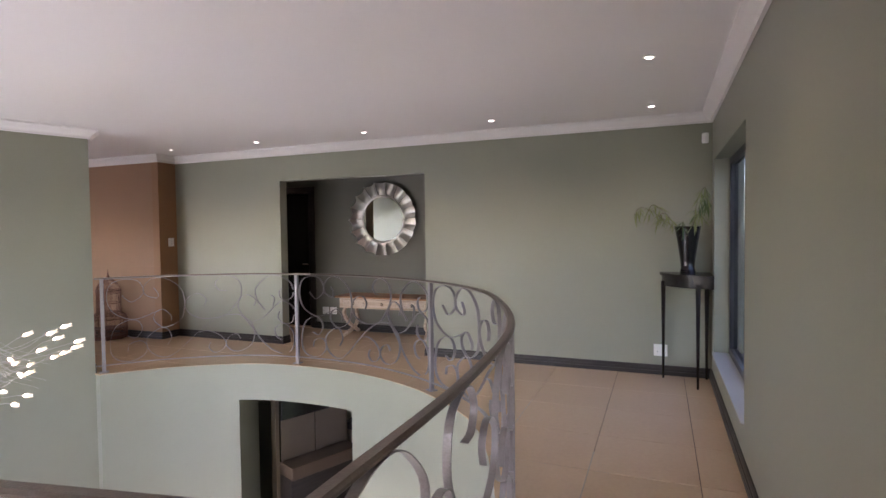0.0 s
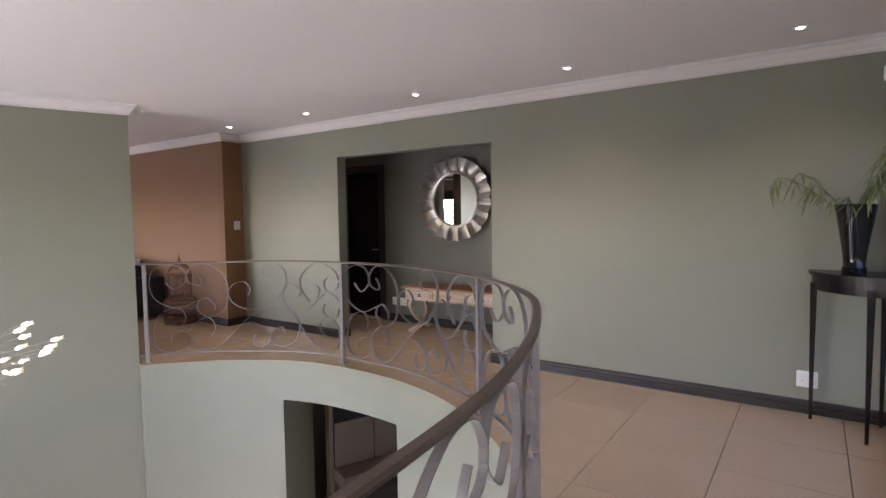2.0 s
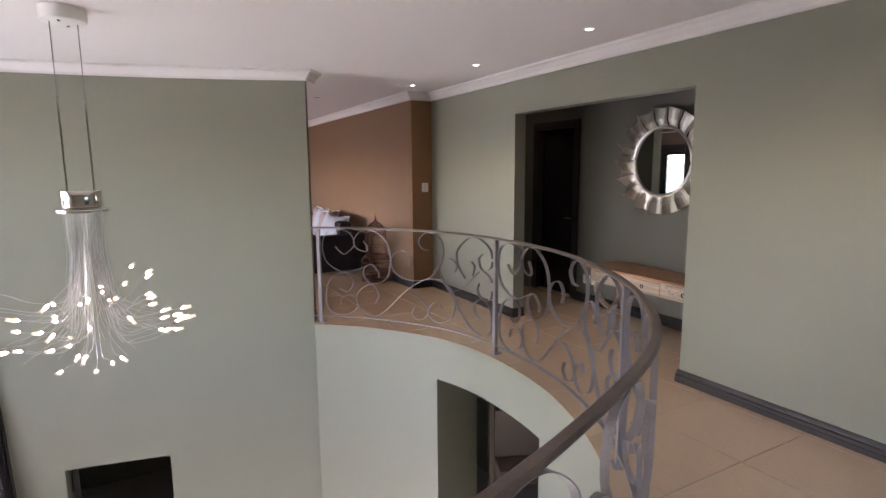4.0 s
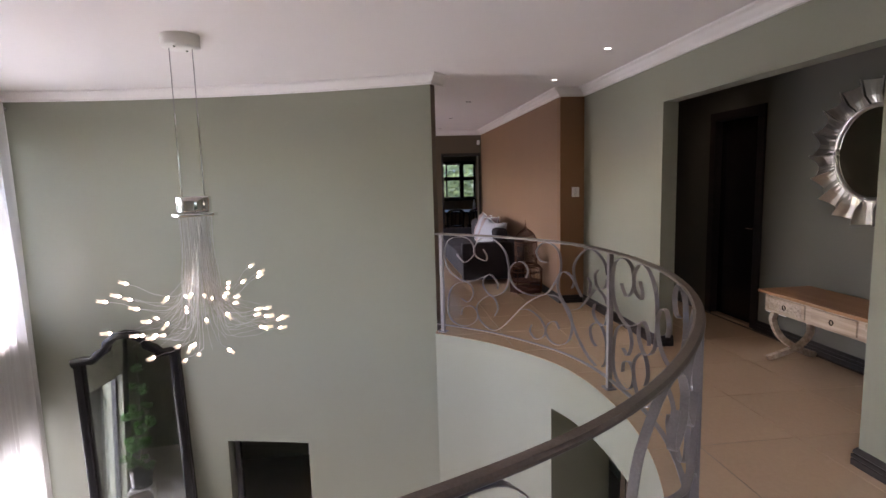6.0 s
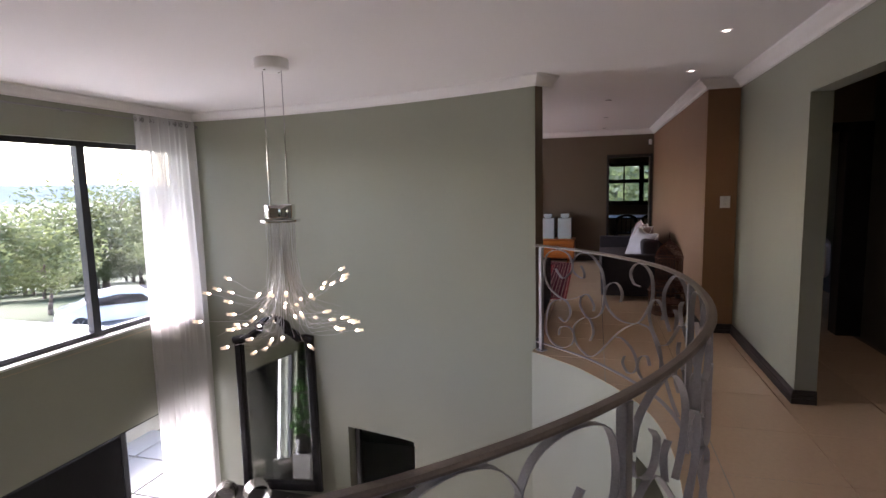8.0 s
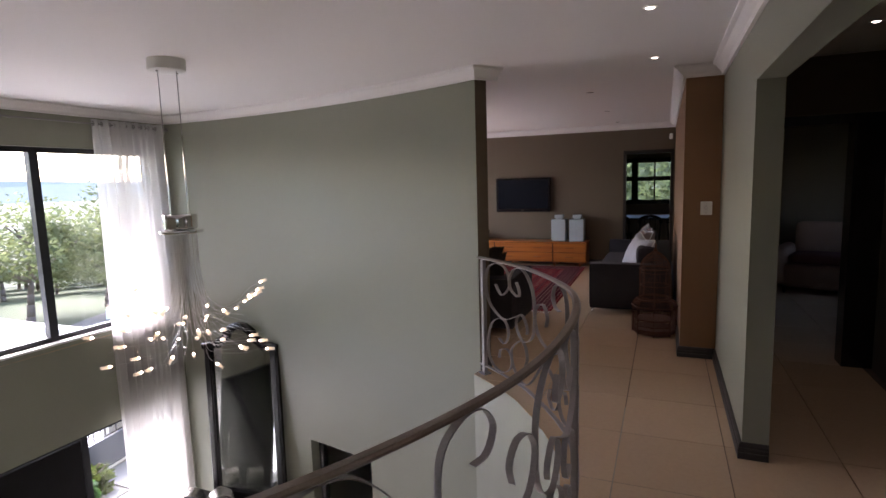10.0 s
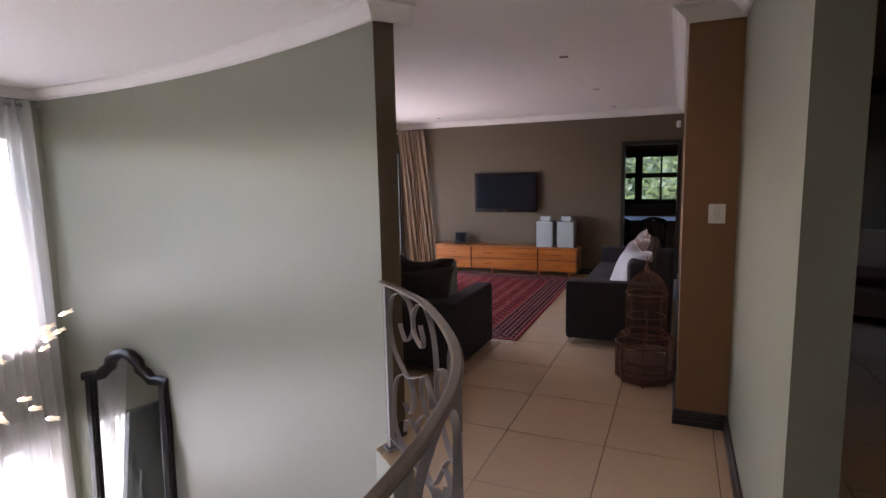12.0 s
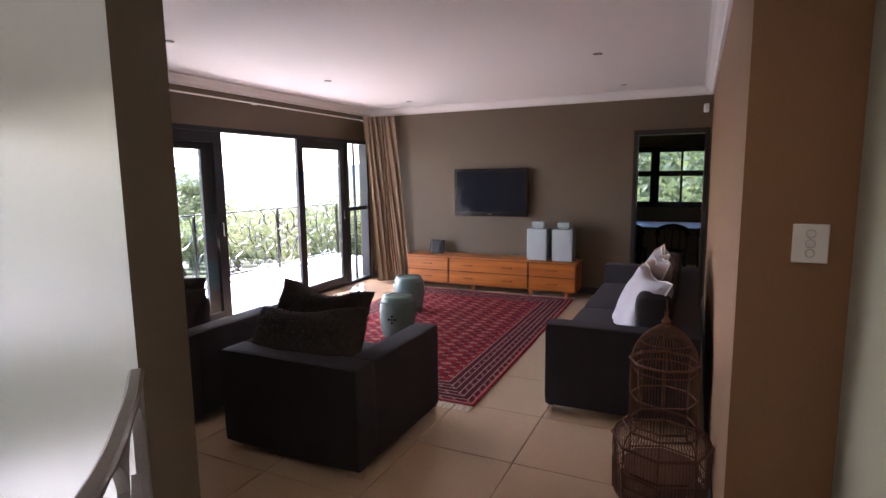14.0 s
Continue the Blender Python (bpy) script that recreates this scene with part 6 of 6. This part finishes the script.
for i in range(9):
    for j in range(6):
        part("slab", box(-9.0 + i * 1.05 + 0.02, -9.0 + (i + 1) * 1.05 - 0.02, -6.4 + j * 1.02 + 0.02, -6.4 + (j + 1) * 1.02 - 0.02, GROUND - 0.04, GROUND - 0.015, bevel=0.004), PAVE, pv)
gate = thing("garden_gate", "dark slate gate topped with black iron scrolls", "gate", at=pose(-7.15, -3.35, GROUND - 0.02, 0, 0, 8))
part("panel", box(-0.62, 0.62, -0.02, 0.02, 0.05, 0.60, bevel=0.004), mat("slate_paint", (0.10, 0.11, 0.14), 0.5), gate)
part("panel", box(-0.62, 0.62, -0.03, 0.03, 0.0, 0.045, bevel=0.004), WHITE, gate)
for z in (0.63, 0.99):
    part("rail", box(-0.64, 0.64, -0.012, 0.012, z - 0.01, z + 0.01), BLACK, gate)
for x in (-0.68, 0.68):
    part("gate_post", box(x - 0.05, x + 0.05, -0.05, 0.05, 0, 1.05, bevel=0.006), mat("grey_post", (0.3, 0.3, 0.31), 0.6), gate)
for k in range(5):
    x = -0.48 + 0.24 * k
    part("scroll", add_sweep(bmesh.new(), smooth_path([(x - 0.11, 0, 0.65), (x - 0.11, 0, 0.84), (x - 0.03, 0, 0.96), (x + 0.07, 0, 0.92), (x + 0.07, 0, 0.80), (x - 0.01, 0, 0.76), (x - 0.03, 0, 0.83)], 5), rect_shape(0.02, 0.014)), BLACK, gate)
flat("garden_wall", [(-12, -4.2), (-7.7, -4.1), (-7.7, -3.9), (-12, -4.0)], GROUND - 0.1, GROUND + 1.5, WALLOUT)
bush("lily_plant", "clump of bright strap-leaved plants beside the paving", pose(-6.55, -2.95, GROUND - 0.05), 0.35, 0.6, 0.09, 900, BRIGHT, 71)
bush("lily_plant", "clump of bright strap-leaved plants beside the paving", pose(-6.0, -2.8, GROUND - 0.05), 0.4, 0.65, 0.09, 800, BRIGHT, 72)
CREEP = leafy("creeper_leaf", (0.07, 0.17, 0.045), 0.3, 0.1)
ped = thing("pedestal", "white square pedestal beside the entrance door", "pedestal", at=pose(-3.02, 0.36, GROUND))
part("block", box(-0.17, 0.17, -0.17, 0.17, 0.0, 0.52, bevel=0.008), WHITE, ped)
for k, (x, y, z) in enumerate(((-3.02, 0.36, GROUND + 0.52), (-5.02, -0.62, GROUND - 0.04))):
    root = thing("creeper", "tall leafy green climbing plant beside the entrance door", "climbing plant", at=pose(x, y, z) @ Matrix.Scale(0.9, 4))
    me = crown_mesh(80 + k, 0.24, 2.5, 2600, 0.04, 30)
    me.materials.clear()
    me.materials.append(CREEP)
    o = new("leaves", me)
    o.parent = root
    part("stem", add_sweep(bmesh.new(), smooth_path([(0, 0, 0), (0.05, 0, 0.8), (-0.04, 0.02, 1.6), (0.02, 0, 2.4)], 5), ring_shape(0.012, 6)), BARK, root)
    part("pot", add_lathe(bmesh.new(), [(0.14, 0), (0.17, 0.02), (0.2, 0.3), (0.21, 0.32), (0.18, 0.3)], 20), BLACK, root, smooth=True)


def car(m, label):
    root = thing("car", label, "car", at=m)
    side = [(-2.15, 0.35), (-2.2, 0.6), (-2.05, 0.85), (-1.45, 0.95), (-0.85, 1.38), (0.0, 1.46), (0.75, 1.36), (1.35, 0.98), (1.95, 0.86), (2.15, 0.68), (2.18, 0.35)]
    prof = [Vector((x, 0, z)) for x, z in side]
    bm = bmesh.new()
    rows = []
    for y, s in ((-0.86, 0.0), (-0.84, 0.02), (-0.6, 0.06), (0.6, 0.06), (0.84, 0.02), (0.86, 0.0)):
        rows.append([bm.verts.new((p.x * (1 - 0.02 * (abs(y) > 0.85)), y * (1 - 0.16 * max(0, (p.z - 0.95) / 0.5)), p.z + s * (1 if p.z > 0.4 else 0))) for p in prof])
    for a, b in zip(rows, rows[1:]):
        for i in range(len(prof)):
            j = (i + 1) % len(prof)
            bm.faces.new((a[i], a[j], b[j], b[i]))
    bm.faces.new(rows[0][::-1]), bm.faces.new(rows[-1])
    part("body", bm, CARPAINT, root, smooth=True)
    for s in (-1, 1):
        bm = bmesh.new()
        q = [(-1.25, 0.97), (-0.82, 1.30), (0.0, 1.37), (0.7, 1.28), (1.1, 0.99)]
        f = [bm.verts.new((x, s * (0.868 - 0.13 * max(0, (z - 0.95) / 0.5)), z)) for x, z in q]
        bm.faces.new(f)
        bmesh.ops.solidify(bm, geom=bm.faces[:], thickness=0.01)
        part("side_window", bm, TVB, root)
        for x in (-1.35, 1.32):
            wh = part("wheel", add_lathe(bmesh.new(), [(0.2, 0), (0.31, 0.01), (0.32, 0.1), (0.31, 0.2), (0.2, 0.21)], 24), TYRE, root, at=pose(x, s * 0.9, 0.32, 90, 0, 0))
            bm = bmesh.new()
            for k in range(6):
                a = 2 * math.pi * k / 6
                add_sweep(bm, [(0.03 * math.cos(a), 0.03 * math.sin(a), -0.006), (0.2 * math.cos(a), 0.2 * math.sin(a), -0.006)], rect_shape(0.04, 0.02))
            part("rim", bm, CHROME, wh)
    for x, w in ((-1.15, 0.5), (1.1, 0.5)):
        s = 1 if x > 0 else -1
        bm = bmesh.new()
        pts = [(s * 1.33, -0.66, 1.045), (s * 1.33, 0.66, 1.045), (s * 0.80, 0.58, 1.40), (s * 0.80, -0.58, 1.40)]
        bm.faces.new([bm.verts.new(p) for p in pts])
        bmesh.ops.solidify(bm, geom=bm.faces[:], thickness=0.01)
        part("windscreen", bm, TVB, root)
    for y in (-0.65, 0.65):
        part("headlight", box(-2.19, -2.12, y - 0.14, y + 0.14, 0.62, 0.74, bevel=0.02), GLASS, root)
    return root


car(pose(-17.6, -13.9, GROUND - 0.40, 0, 0, -40), "white saloon car parked on the driveway")
car(pose(-17.2, -3.6, GROUND - 0.085, 0, 0, 15), "white saloon car parked beyond the balcony")

# ---- upper floor tiles ----
PX, PY, X0, Y0T = 0.632, 0.61, -0.717, 5.84
VOID = [Vector((x, y, 0)) for x, y in [(x - 0.03, y) for x, y in CURVE] + DRUM[1:] + [(-2.3, 1.11), (-2.3, SOUTH)]]


def in_void(p):
    inside, j = False, len(VOID) - 1
    for i in range(len(VOID)):
        a, b = VOID[i], VOID[j]
        if (a.y > p[1]) != (b.y > p[1]) and p[0] < (b.x - a.x) * (p[1] - a.y) / (b.y - a.y) + a.x:
            inside = not inside
        j = i
    return inside


floor_ob = bpy.data.objects["floor"]
bm = box(0.0028, PX - 0.0028, 0.0028, PY - 0.0028, -0.011, 0.0, bevel=0.0008)
tile_mesh = mesh_of(bm, "floor_tile", TILE)
segs = list(zip(VOID, VOID[1:] + VOID[:1]))
for i in range(-23, 3):
    for j in range(-13, 4):
        x, y = X0 + i * PX, Y0T + j * PY
        cx, cy = x + PX / 2, y + PY / 2
        if cx > EAST + 0.3 or (x + PX < -6.3 and y + PY < 1.3) or (x + PX < TVWALL - 0.3 and not (cy > 3.2)) or y < -1.9 or (cy > 7.9 and cx > -6.2) or x < -15.2:
            continue
        near = min((Vector((cx, cy, 0)) - p).length for p in VOID) < 0.75
        corners = [(x, y), (x + PX, y), (x, y + PY), (x + PX, y + PY), (cx, cy)]
        inside = [in_void(c) for c in corners]
        if all(inside) or (cx < -2.3 and cy < SOUTH + 0.0):
            continue
        if near or any(inside):
            bm = bmesh.new()
            f = [bm.verts.new(q) for q in ((0.0028, 0.0028, 0), (PX - 0.0028, 0.0028, 0), (PX - 0.0028, PY - 0.0028, 0), (0.0028, PY - 0.0028, 0))]
            bm.faces.new(f)
            for a, b in segs:
                if (a - Vector((cx, cy, 0))).length < 0.8 or (b - Vector((cx, cy, 0))).length < 0.8 or (b - a).length > 1:
                    d = (b - a).normalized()
                    if not (b - a).length:
                        continue
                    bmesh.ops.bisect_plane(bm, geom=bm.verts[:] + bm.edges[:] + bm.faces[:], plane_co=a - Vector((x, y, 0)), plane_no=(-d.y, d.x, 0))
            dead = [f for f in bm.faces if in_void((f.calc_center_median().x + x, f.calc_center_median().y + y))]
            bmesh.ops.delete(bm, geom=dead, context="FACES")
            if not bm.faces:
                bm.free()
                continue
            bmesh.ops.dissolve_faces(bm, faces=bm.faces[:])
            ext = bmesh.ops.extrude_face_region(bm, geom=bm.faces[:])
            bmesh.ops.translate(bm, verts=[v for v in ext["geom"] if isinstance(v, bmesh.types.BMVert)], vec=(0, 0, -0.011))
            me = mesh_of(bm, "floor_tile", TILE)
        else:
            me = tile_mesh
        o = new("floor_tile", me)
        o.parent, o.location = floor_ob, (x, y, 0)
